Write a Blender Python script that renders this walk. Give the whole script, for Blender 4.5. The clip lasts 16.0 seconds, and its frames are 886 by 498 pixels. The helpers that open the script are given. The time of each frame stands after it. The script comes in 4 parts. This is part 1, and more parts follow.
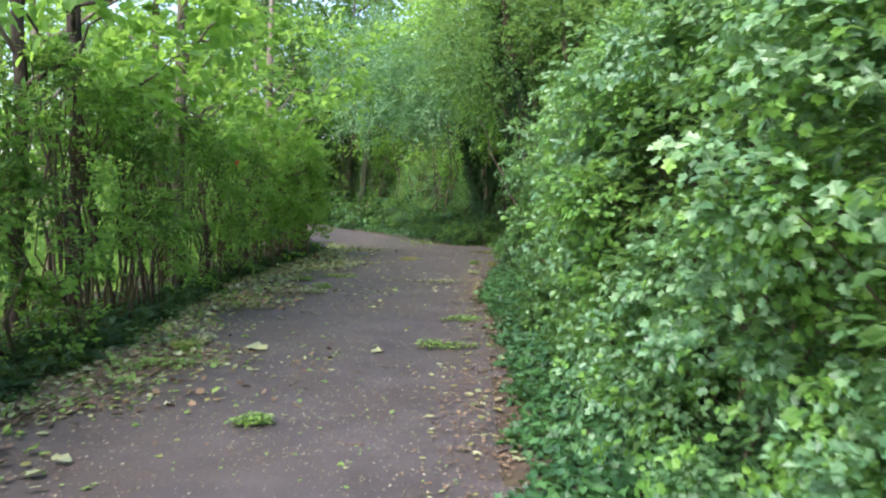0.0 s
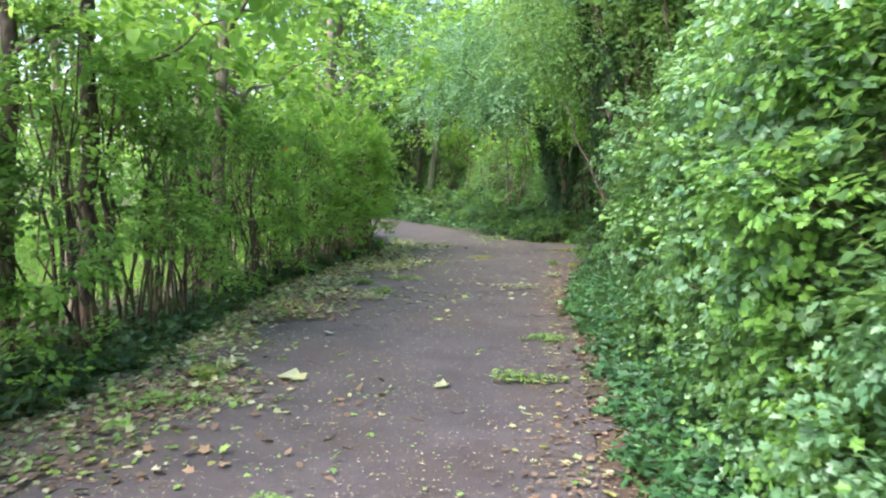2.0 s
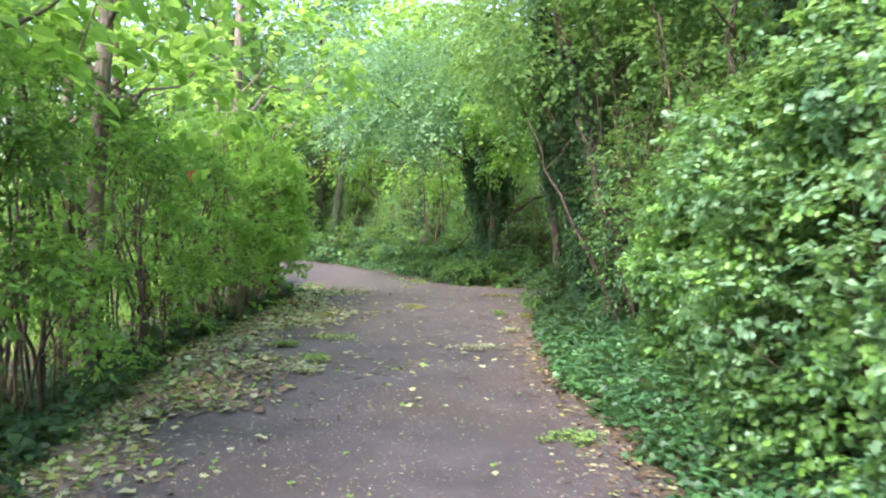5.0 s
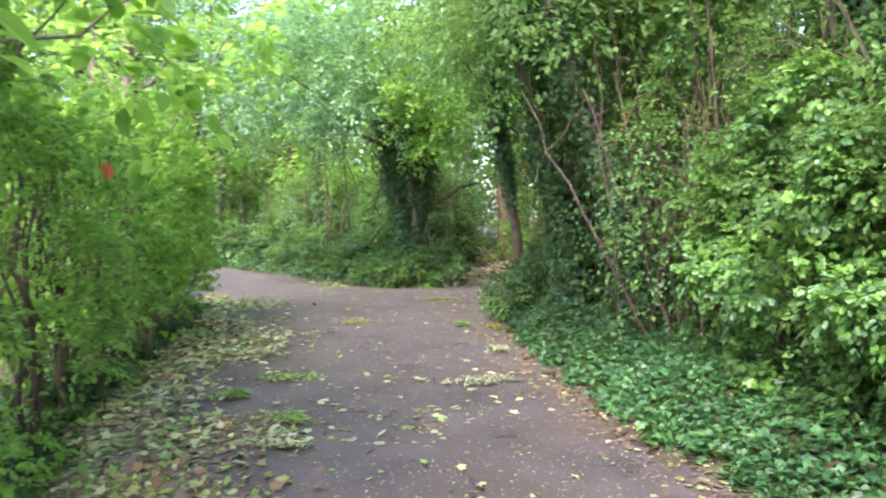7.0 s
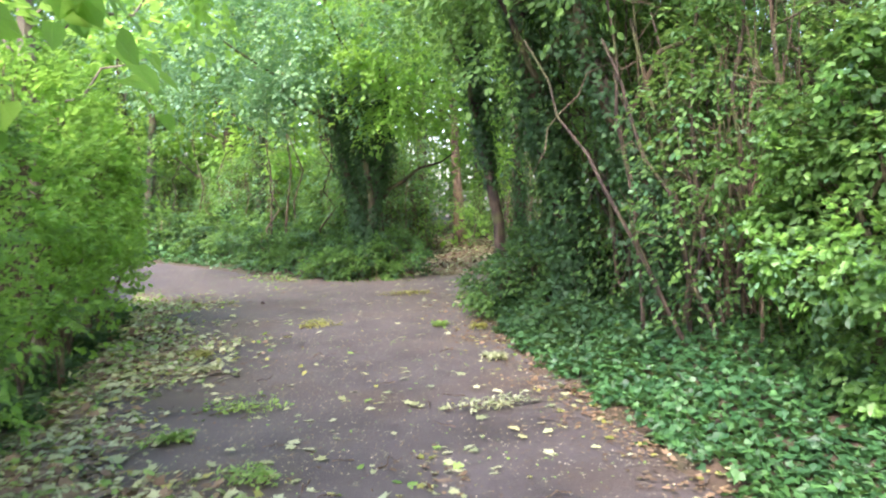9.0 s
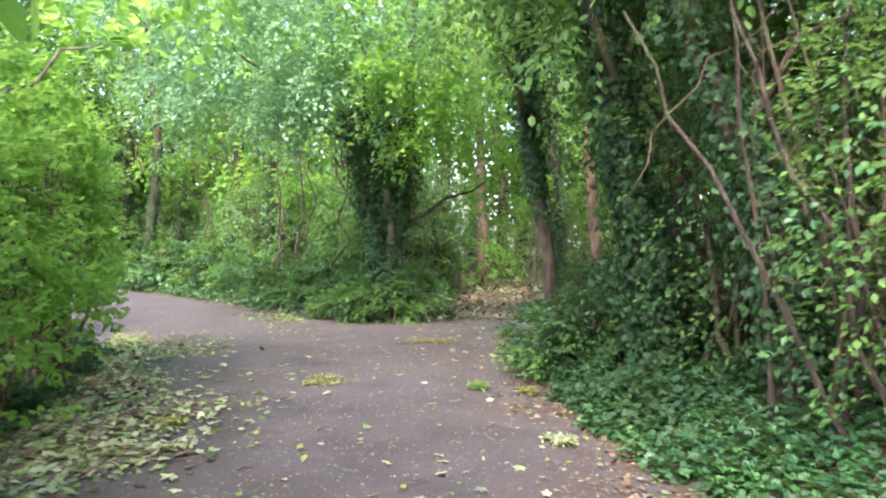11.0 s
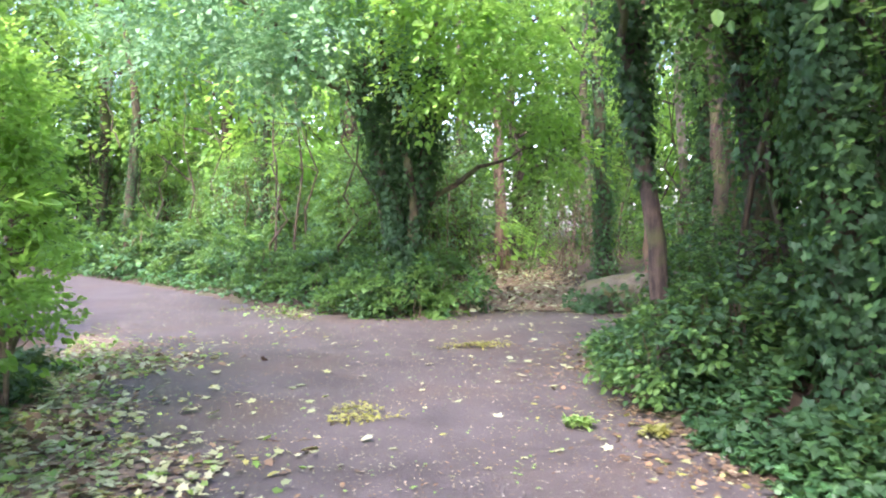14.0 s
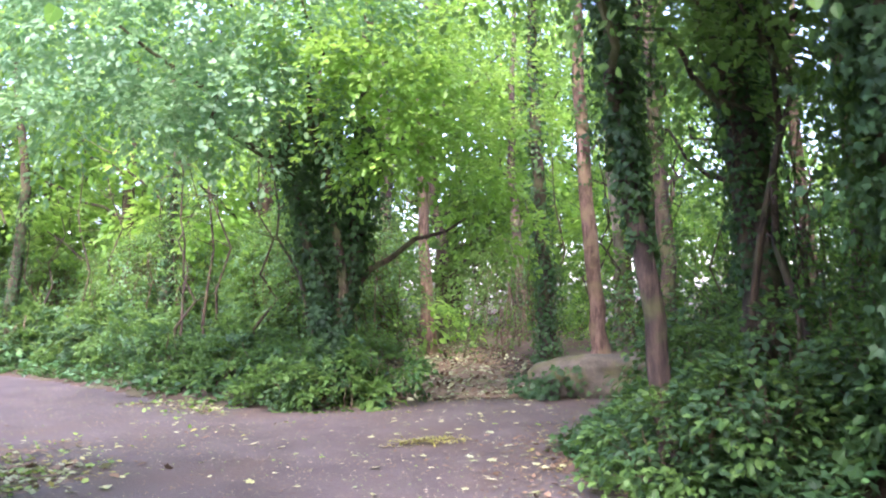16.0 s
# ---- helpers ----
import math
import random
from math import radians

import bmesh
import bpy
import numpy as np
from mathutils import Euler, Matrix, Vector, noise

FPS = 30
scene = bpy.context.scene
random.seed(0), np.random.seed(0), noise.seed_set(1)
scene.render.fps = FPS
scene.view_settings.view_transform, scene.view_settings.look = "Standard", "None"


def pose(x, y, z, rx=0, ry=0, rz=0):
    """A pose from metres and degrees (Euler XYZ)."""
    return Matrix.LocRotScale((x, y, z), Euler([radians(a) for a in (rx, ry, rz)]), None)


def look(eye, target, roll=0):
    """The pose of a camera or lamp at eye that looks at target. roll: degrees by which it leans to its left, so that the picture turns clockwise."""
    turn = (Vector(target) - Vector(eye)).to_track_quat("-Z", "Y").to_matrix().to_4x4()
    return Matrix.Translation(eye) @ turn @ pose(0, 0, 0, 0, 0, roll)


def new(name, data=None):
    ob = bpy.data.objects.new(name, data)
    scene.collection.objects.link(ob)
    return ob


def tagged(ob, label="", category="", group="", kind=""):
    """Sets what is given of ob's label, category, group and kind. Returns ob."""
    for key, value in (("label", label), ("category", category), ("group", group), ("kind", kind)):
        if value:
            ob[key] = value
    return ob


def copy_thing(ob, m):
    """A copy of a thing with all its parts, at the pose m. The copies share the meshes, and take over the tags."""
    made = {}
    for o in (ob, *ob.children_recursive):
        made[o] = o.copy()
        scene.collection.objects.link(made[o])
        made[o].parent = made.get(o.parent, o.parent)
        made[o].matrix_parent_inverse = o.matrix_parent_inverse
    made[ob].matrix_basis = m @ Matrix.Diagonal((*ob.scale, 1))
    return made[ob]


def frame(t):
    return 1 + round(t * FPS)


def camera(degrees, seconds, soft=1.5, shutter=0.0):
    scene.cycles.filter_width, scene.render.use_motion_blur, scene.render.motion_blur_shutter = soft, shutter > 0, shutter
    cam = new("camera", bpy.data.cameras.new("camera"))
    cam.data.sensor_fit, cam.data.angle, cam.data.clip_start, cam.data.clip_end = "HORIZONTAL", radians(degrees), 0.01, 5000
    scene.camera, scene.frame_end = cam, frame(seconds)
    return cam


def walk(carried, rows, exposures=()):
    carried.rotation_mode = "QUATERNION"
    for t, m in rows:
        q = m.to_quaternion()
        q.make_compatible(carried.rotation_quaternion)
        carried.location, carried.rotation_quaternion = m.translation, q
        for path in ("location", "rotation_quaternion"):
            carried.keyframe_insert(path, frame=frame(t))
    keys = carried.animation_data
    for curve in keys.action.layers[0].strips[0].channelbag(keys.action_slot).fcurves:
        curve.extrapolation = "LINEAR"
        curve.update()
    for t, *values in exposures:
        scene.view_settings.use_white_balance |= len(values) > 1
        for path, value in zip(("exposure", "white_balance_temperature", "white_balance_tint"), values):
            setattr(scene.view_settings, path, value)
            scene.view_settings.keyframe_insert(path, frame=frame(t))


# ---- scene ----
cam = camera(58.0, 16.0, soft=2.0, shutter=0.5)
PATH = [
    (0, (0.309, -0.408, 1.49), (0.238, 1.585, 1.35), 0.9),
    (0.5, (0.293, -0.016, 1.47), (0.204, 1.98, 1.377), 0.9),
    (1, (0.272, 0.362, 1.489), (0.149, 2.352, 1.335), -1.1),
    (1.5, (0.237, 0.806, 1.482), (-0.004, 2.788, 1.374), 2.3),
    (2, (0.146, 1.181, 1.49), (-0.098, 3.16, 1.327), 1.1),
    (2.5, (0.001, 1.52, 1.501), (-0.127, 3.511, 1.366), 0.7),
    (3, (-0.112, 1.906, 1.478), (-0.287, 3.891, 1.301), 1.3),
    (3.5, (-0.255, 2.272, 1.48), (-0.478, 4.251, 1.298), 4.3),
    (4, (-0.463, 2.583, 1.488), (-0.596, 4.575, 1.373), 4.6),
    (4.5, (-0.602, 2.89, 1.48), (-0.627, 4.885, 1.332), 2.3),
    (4.7, (-0.662, 3.067, 1.477), (-0.663, 5.066, 1.412), 2.0),
    (6.8, (-1.861, 5.425, 1.585), (-1.547, 7.398, 1.494), -0.8),
    (7, (-1.905, 5.6, 1.578), (-1.537, 7.563, 1.487), -0.5),
    (7.5, (-1.96, 5.986, 1.584), (-1.481, 7.924, 1.474), -2.8),
    (8, (-1.963, 6.414, 1.565), (-1.571, 8.372, 1.448), -0.9),
    (8.5, (-1.97, 6.812, 1.566), (-1.561, 8.764, 1.413), 0.0),
    (9, (-2.013, 7.234, 1.552), (-1.498, 9.162, 1.42), -1.5),
    (9.5, (-2.014, 7.673, 1.539), (-1.464, 9.594, 1.471), -1.5),
    (9.7, (-2.007, 7.866, 1.541), (-1.505, 9.801, 1.489), -1.0),
    (11.8, (-1.733, 9.805, 1.439), (-1.24, 11.743, 1.404), 0.4),
    (12, (-1.737, 9.97, 1.438), (-1.246, 11.908, 1.398), 0.2),
    (12.5, (-1.762, 10.347, 1.444), (-1.242, 12.273, 1.311), -1.0),
    (13, (-1.793, 10.758, 1.446), (-1.301, 12.695, 1.397), 1.5),
    (13.5, (-1.851, 11.138, 1.429), (-1.386, 13.081, 1.347), 1.3),
    (14, (-1.876, 11.475, 1.434), (-1.36, 13.405, 1.346), -0.3),
    (14.5, (-1.853, 11.816, 1.418), (-1.343, 13.749, 1.403), 2.1),
    (15, (-1.842, 12.133, 1.388), (-1.233, 14.036, 1.313), 2.4),
    (15.5, (-1.877, 12.414, 1.358), (-1.147, 14.275, 1.417), -3.6),
    (16, (-1.877, 12.685, 1.321), (-1.145, 14.542, 1.445), -0.7),
]
walk(cam, [(t, look(eye, target, roll)) for t, eye, target, roll in PATH],
     exposures=[(t, stops, kelvin, tint) for t, stops, kelvin, tint in ((0.0, 2.0, 6250, 19), (1.5, 2.38, 6250, 20), (3.0, 2.53, 6300, 21), (4.5, 2.72, 6300, 24), (9.0, 2.95, 6400, 26), (11.0, 2.97, 6300, 27), (13.0, 3.08, 6150, 30), (14.5, 3.24, 6050, 36), (16.0, 3.1, 6050, 42))])

# ---- world, sun ----
world = bpy.data.worlds.new("sky")
scene.world = world
world.use_nodes = True
SUN_UP, SUN_FROM = 52.0, -142.0      # degrees above the horizon; bearing from ahead, left is minus
wn = world.node_tree.nodes
sky = wn.new("ShaderNodeTexSky")
sky.sky_type, sky.sun_disc = "NISHITA", False
sky.sun_elevation, sky.sun_rotation = radians(SUN_UP), radians(SUN_FROM)
sky.air_density, sky.dust_density, sky.ozone_density = 1.0, 2.5, 1.0
wn["Background"].inputs["Strength"].default_value = 0.15
world.node_tree.links.new(sky.outputs["Color"], wn["Background"].inputs["Color"])
sun = new("sun", bpy.data.lights.new("sun", "SUN"))
sun.data.energy, sun.data.angle, sun.data.color = 1.5, radians(28), (1.0, 0.96, 0.9)
_b, _e = radians(SUN_FROM), radians(SUN_UP)
sun.matrix_world = look((math.sin(_b) * math.cos(_e) * 50, math.cos(_b) * math.cos(_e) * 50, math.sin(_e) * 50), (0, 0, 0))

# ---- materials ----


def nodes_of(name):
    m = bpy.data.materials.new(name)
    m.use_nodes = True
    t = m.node_tree
    return m, t.nodes, t.links, t.nodes["Principled BSDF"]


def ramp(nd, stops):
    r = nd.new("ShaderNodeValToRGB")
    e = r.color_ramp.elements
    while len(e) < len(stops):
        e.new(0.5)
    for i, (p, c) in enumerate(stops):
        e[i].position, e[i].color = p, (*c, 1)
    return r


def noise_tex(nd, lk, scale, detail=4.0, rough=0.6, coord="Object"):
    tc = nd.new("ShaderNodeTexCoord")
    n = nd.new("ShaderNodeTexNoise")
    n.inputs["Scale"].default_value, n.inputs["Detail"].default_value, n.inputs["Roughness"].default_value = scale, detail, rough
    lk.new(tc.outputs[coord], n.inputs["Vector"])
    return n


def mixc(nd, lk, kind, fac, a, b):
    m = nd.new("ShaderNodeMix")
    m.data_type, m.blend_type = "RGBA", kind
    for v, i in ((fac, 0), (a, 6), (b, 7)):
        if hasattr(v, "links"):
            lk.new(v, m.inputs[i])
        elif i == 0:
            m.inputs[0].default_value = v
        else:
            m.inputs[i].default_value = (*v, 1)
    return m.outputs[2]


def leaf_material(name, dark, mid, light, rough=0.42, through_light=0.4, tint=(0.34, 0.56, 0.11), spec=0.5):
    """Leaves: every leaf its own shade, drifting over the plant; part of the light goes through."""
    dark = tuple(0.65 * a + 0.35 * b for a, b in zip(dark, mid))
    light = tuple(0.7 * a + 0.3 * b for a, b in zip(light, mid))
    m, nd, lk, bs = nodes_of(name)
    g = nd.new("ShaderNodeNewGeometry")
    r = ramp(nd, [(0.0, dark), (0.45, mid), (0.9, light), (1.0, tuple(min(1, c * 1.25) for c in light))])
    lk.new(g.outputs["Random Per Island"], r.inputs["Fac"])
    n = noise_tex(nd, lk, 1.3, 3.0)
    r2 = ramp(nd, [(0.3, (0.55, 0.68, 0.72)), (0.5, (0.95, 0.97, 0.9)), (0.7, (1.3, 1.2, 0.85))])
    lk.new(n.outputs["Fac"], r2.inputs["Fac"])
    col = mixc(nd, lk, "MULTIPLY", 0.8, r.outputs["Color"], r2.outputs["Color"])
    fine = noise_tex(nd, lk, 90.0, 3.0)
    r3 = ramp(nd, [(0.3, (0.8, 0.8, 0.8)), (0.7, (1.1, 1.1, 1.1))])
    lk.new(fine.outputs["Fac"], r3.inputs["Fac"])
    col = mixc(nd, lk, "MULTIPLY", 0.7, col, r3.outputs["Color"])
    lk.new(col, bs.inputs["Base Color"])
    bs.inputs["Roughness"].default_value = rough
    bs.inputs["Specular IOR Level"].default_value = spec
    bp = nd.new("ShaderNodeBump")
    bp.inputs["Strength"].default_value, bp.inputs["Distance"].default_value = 0.25, 0.01
    lk.new(fine.outputs["Fac"], bp.inputs["Height"])
    lk.new(bp.outputs["Normal"], bs.inputs["Normal"])
    tr = nd.new("ShaderNodeBsdfTranslucent")
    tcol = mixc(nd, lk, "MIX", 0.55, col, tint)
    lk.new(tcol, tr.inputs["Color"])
    mx = nd.new("ShaderNodeMixShader")
    mx.inputs[0].default_value = through_light
    lk.new(bs.outputs[0], mx.inputs[1])
    lk.new(tr.outputs[0], mx.inputs[2])
    lk.new(mx.outputs[0], nd["Material Output"].inputs["Surface"])
    return m


def bark_material(name, dark, light, patch=None, scale=14.0):
    m, nd, lk, bs = nodes_of(name)
    tc = nd.new("ShaderNodeTexCoord")
    mp = nd.new("ShaderNodeMapping")
    mp.inputs["Scale"].default_value = (1.0, 1.0, 0.22)
    lk.new(tc.outputs["Object"], mp.inputs["Vector"])
    n = nd.new("ShaderNodeTexNoise")
    n.inputs["Scale"].default_value, n.inputs["Detail"].default_value, n.inputs["Roughness"].default_value = scale, 8.0, 0.7
    lk.new(mp.outputs[0], n.inputs["Vector"])
    r = ramp(nd, [(0.36, tuple(c * 0.5 for c in dark)), (0.46, dark), (0.68, light)])
    lk.new(n.outputs["Fac"], r.inputs["Fac"])
    col = r.outputs["Color"]
    big = noise_tex(nd, lk, 2.2, 5.0)
    r2 = ramp(nd, [(0.48, (0, 0, 0)), (0.62, (1, 1, 1))])
    lk.new(big.outputs["Fac"], r2.inputs["Fac"])
    col = mixc(nd, lk, "MIX", r2.outputs["Color"], col, patch or (0.09, 0.10, 0.035))
    lk.new(col, bs.inputs["Base Color"])
    bs.inputs["Roughness"].default_value = 0.9
    bp = nd.new("ShaderNodeBump")
    bp.inputs["Strength"].default_value, bp.inputs["Distance"].default_value = 1.0, 0.07
    lk.new(n.outputs["Fac"], bp.inputs["Height"])
    lk.new(bp.outputs["Normal"], bs.inputs["Normal"])
    return m


def soil_material(name, stops, scale, fine_scale, patch, patch_scale, rough=0.95, bump=0.6):
    m, nd, lk, bs = nodes_of(name)
    a = noise_tex(nd, lk, scale, 8.0, 0.65)
    r = ramp(nd, stops)
    lk.new(a.outputs["Fac"], r.inputs["Fac"])
    b = noise_tex(nd, lk, patch_scale, 5.0, 0.6)
    r2 = ramp(nd, [(0.5, (0, 0, 0)), (0.68, (1, 1, 1))])
    lk.new(b.outputs["Fac"], r2.inputs["Fac"])
    col = mixc(nd, lk, "MIX", r2.outputs["Color"], r.outputs["Color"], patch)
    f = noise_tex(nd, lk, fine_scale, 4.0, 0.7)
    r3 = ramp(nd, [(0.3, (0.6, 0.6, 0.6)), (0.7, (1.3, 1.3, 1.3))])
    lk.new(f.outputs["Fac"], r3.inputs["Fac"])
    col = mixc(nd, lk, "MULTIPLY", 0.8, col, r3.outputs["Color"])
    lk.new(col, bs.inputs["Base Color"])
    bs.inputs["Roughness"].default_value = rough
    bp = nd.new("ShaderNodeBump")
    bp.inputs["Strength"].default_value, bp.inputs["Distance"].default_value = bump, 0.012
    lk.new(f.outputs["Fac"], bp.inputs["Height"])
    lk.new(bp.outputs["Normal"], bs.inputs["Normal"])
    return m


M_ASPHALT = soil_material("worn_asphalt", [(0.3, (0.038, 0.032, 0.031)), (0.7, (0.086, 0.073, 0.071))], 1.6, 75.0, (0.066, 0.049, 0.039), 0.7, 0.64, 0.7)
M_SOIL = soil_material("woodland_soil", [(0.3, (0.03, 0.02, 0.012)), (0.7, (0.09, 0.06, 0.035))], 3.0, 60.0, (0.05, 0.06, 0.02), 0.8)
M_TRACK = soil_material("leafy_earth", [(0.3, (0.12, 0.08, 0.05)), (0.7, (0.26, 0.19, 0.12))], 6.0, 45.0, (0.16, 0.15, 0.06), 2.0)
M_MOULD = soil_material("leaf_mould", [(0.3, (0.085, 0.062, 0.044)), (0.7, (0.23, 0.175, 0.122))], 9.0, 80.0, (0.13, 0.105, 0.08), 4.0)
M_STONE = soil_material("mossy_stone", [(0.3, (0.05, 0.045, 0.03)), (0.7, (0.13, 0.115, 0.08))], 7.0, 60.0, (0.10, 0.11, 0.025), 2.4, 0.9, 0.9)
M_HAW = leaf_material("hawthorn_leaf", (0.055, 0.15, 0.06), (0.125, 0.27, 0.125), (0.23, 0.39, 0.20), 0.38, 0.38, spec=0.65)
M_MAPLE = leaf_material("fresh_maple_leaf", (0.07, 0.19, 0.035), (0.13, 0.30, 0.055), (0.21, 0.40, 0.08), 0.4, 0.42)
M_IVY = leaf_material("ivy_leaf", (0.012, 0.045, 0.02), (0.03, 0.10, 0.035), (0.065, 0.17, 0.05), 0.45, 0.2, spec=0.4)
M_IVYDARK = leaf_material("old_ivy_leaf", (0.011, 0.032, 0.015), (0.022, 0.062, 0.026), (0.04, 0.098, 0.033), 0.58, 0.2, spec=0.22)
M_HEDGE = leaf_material("hedge_leaf", (0.055, 0.15, 0.025), (0.125, 0.30, 0.05), (0.22, 0.42, 0.08), 0.4, 0.6, (0.42, 0.66, 0.12))
M_LIME = leaf_material("lime_tree_leaf", (0.07, 0.19, 0.028), (0.125, 0.30, 0.042), (0.22, 0.42, 0.07), 0.4, 0.62, (0.44, 0.68, 0.12))
M_SILVER = leaf_material("silvery_tree_leaf", (0.065, 0.165, 0.07), (0.14, 0.285, 0.14), (0.25, 0.40, 0.22), 0.5, 0.48, (0.24, 0.45, 0.15), 0.45)
M_WOODS = leaf_material("woodland_leaf", (0.04, 0.12, 0.02), (0.08, 0.20, 0.03), (0.18, 0.34, 0.06), 0.5, 0.5)
# leaf green darkened to stand for foliage in shade
M_SHADE = leaf_material("shaded_leaf", (0.03, 0.085, 0.02), (0.06, 0.14, 0.035), (0.11, 0.22, 0.055), 0.55, 0.4, spec=0.3)
M_YELLOW = leaf_material("yellowing_leaf", (0.14, 0.16, 0.035), (0.24, 0.26, 0.07), (0.36, 0.36, 0.13), 0.55, 0.3, (0.5, 0.5, 0.1))
M_PALE = leaf_material("wilted_leaf", (0.16, 0.21, 0.09), (0.30, 0.34, 0.18), (0.46, 0.48, 0.31), 0.6, 0.2, (0.4, 0.45, 0.2))
M_BROWN = leaf_material("dead_leaf", (0.055, 0.034, 0.02), (0.13, 0.085, 0.05), (0.27, 0.19, 0.12), 0.75, 0.12, (0.2, 0.14, 0.08))
M_GREENFALL = leaf_material("fresh_fallen_leaf", (0.09, 0.18, 0.04), (0.15, 0.28, 0.06), (0.26, 0.38, 0.10), 0.5, 0.3)
M_RUST = leaf_material("rust_leaf", (0.32, 0.07, 0.03), (0.40, 0.10, 0.04), (0.45, 0.13, 0.05), 0.6, 0.35, (0.5, 0.12, 0.03))
M_GRASS = leaf_material("grass_blade", (0.10, 0.20, 0.03), (0.16, 0.32, 0.05), (0.26, 0.42, 0.09), 0.5, 0.4)
M_CRUMB = leaf_material("seed_crumb", (0.13, 0.10, 0.07), (0.22, 0.19, 0.14), (0.40, 0.36, 0.29), 0.8, 0.1, (0.3, 0.3, 0.2))
M_BARK = bark_material("brown_bark", (0.04, 0.027, 0.019), (0.14, 0.098, 0.068))
M_DARKBARK = bark_material("shaded_bark", (0.04, 0.027, 0.015), (0.12, 0.08, 0.042))
M_PALEBARK = bark_material("pale_smooth_bark", (0.15, 0.12, 0.088), (0.36, 0.31, 0.245), (0.17, 0.155, 0.085), 9.0)
M_REDBARK = bark_material("reddish_bark", (0.10, 0.062, 0.042), (0.26, 0.175, 0.125), (0.2, 0.15, 0.08))
M_TWIG = bark_material("twig_bark", (0.09, 0.06, 0.035), (0.24, 0.17, 0.11), (0.12, 0.12, 0.05), 30.0)

# ---- mesh helpers ----
rng = np.random.default_rng(7)
UP = np.array([0.0, 0.0, 1.0])


def unit(v):
    return v / np.maximum(np.linalg.norm(v, axis=-1, keepdims=True), 1e-9)


def mesh_from(name, verts, tris, mat, smooth=False):
    me = bpy.data.meshes.new(name)
    n, m = len(verts), len(tris)
    me.vertices.add(n)
    me.vertices.foreach_set("co", np.ascontiguousarray(verts, dtype=np.float32).ravel())
    me.loops.add(m * 3)
    me.loops.foreach_set("vertex_index", np.ascontiguousarray(tris, dtype=np.int32).ravel())
    me.polygons.add(m)
    me.polygons.foreach_set("loop_start", np.arange(0, m * 3, 3, dtype=np.int32))
    me.polygons.foreach_set("use_smooth", np.full(m, smooth))
    me.materials.append(mat)
    me.update(calc_edges=True)
    return me


def part(name, verts, tris, mat, parent, label="", smooth=False):
    ob = new(name, mesh_from(name, verts, tris, mat, smooth))
    ob.parent = parent
    return tagged(ob, label)


def thing(name, place, label, category, group="", kind=""):
    ob = new(name)
    ob.location = place
    ob.empty_display_size = 0.2
    return tagged(ob, label, category, group, kind)


def solid(name, verts, tris, mat, label, category, group="", kind="", smooth=False, place=(0, 0, 0)):
    ob = new(name, mesh_from(name, verts, tris, mat, smooth))
    ob.location = place
    return tagged(ob, label, category, group, kind)


# leaf outlines: x across, y along, z up, folded along the midrib
def folded(side, fold=0.16):
    left = [(-x, y, abs(x) * fold) for x, y in side]
    right = [(x, y, abs(x) * fold) for x, y in side]
    vs = [(0, 0, 0), (0, 1, -0.08)] + left + right
    k = len(side)
    ts = []
    for o, flip in ((2, 0), (2 + k, 1)):
        chain = [0] + list(range(o, o + k)) + [1]
        for i in range(1, len(chain) - 1):
            a = (0, chain[i], chain[i + 1])
            ts.append(a if flip else a[::-1])
    return np.array(vs, float), np.array(ts)


L_SLIM = folded([(0.2, 0.45)])
L_OVAL = folded([(0.3, 0.28), (0.27, 0.68)])
L_HEART = folded([(0.36, 0.02), (0.46, 0.34), (0.26, 0.74)])
L_HAW = folded([(0.09, 0.2), (0.40, 0.22), (0.22, 0.45), (0.45, 0.66), (0.18, 0.76)], 0.2)
L_LOBED = folded([(0.38, 0.18), (0.2, 0.42), (0.46, 0.68)], 0.2)
L_IVY = folded([(0.32, -0.08), (0.52, 0.36), (0.20, 0.52)])
L_RHOMB = folded([(0.30, 0.48)])
L_IVYFAR = folded([(0.5, 0.22), (0.24, 0.6)])
L_TORN = folded([(0.12, 0.04), (0.46, 0.10), (0.24, 0.30), (0.54, 0.56), (0.22, 0.60)], 0.0)
L_TORN[0][:, 2] = 0.09 * np.sin(L_TORN[0][:, 0] * 9 + L_TORN[0][:, 1] * 6) + 0.05 * np.cos(L_TORN[0][:, 1] * 11)
L_CRUMB = folded([(0.45, 0.4)])


def leaves(P, N, size, shape, droop=0.25, twist=0.38, along=None):
    """Verts and triangles of one leaf at every place P, facing N; along: where its tip points."""
    n = len(P)
    N = unit(N + rng.normal(0, twist, (n, 3)))
    t = rng.normal(0, 1, (n, 3)) - UP * droop * 3 if along is None else along + rng.normal(0, 0.3, (n, 3))
    t = unit(t - (t * N).sum(1, keepdims=True) * N)
    b = np.cross(t, N)
    sv, st = shape
    s = np.broadcast_to(size, (n,))[:, None, None]
    V = P[:, None, :] + s * (sv[None, :, 0:1] * b[:, None, :] + sv[None, :, 1:2] * t[:, None, :] + sv[None, :, 2:3] * N[:, None, :])
    T = st[None] + (np.arange(n) * len(sv))[:, None, None]
    return V.reshape(-1, 3), T.reshape(-1, 3)


def join(*pairs):
    vs, ts, o = [], [], 0
    for v, t in pairs:
        vs.append(v), ts.append(t + o)
        o += len(v)
    return np.concatenate(vs), np.concatenate(ts)


def tube(points, radii, sides=8, rough=0.0):
    """A tapered limb along points."""
    pts, radii = np.array(points, float), np.array(radii, float)
    k = len(pts)
    d = unit(np.gradient(pts, axis=0))
    ref = np.where(np.abs(d[:, 2:3]) > 0.9, np.array([[1.0, 0, 0]]), UP[None])
    a = unit(np.cross(d, ref))
    for i in range(1, k):      # keep the ring from twisting
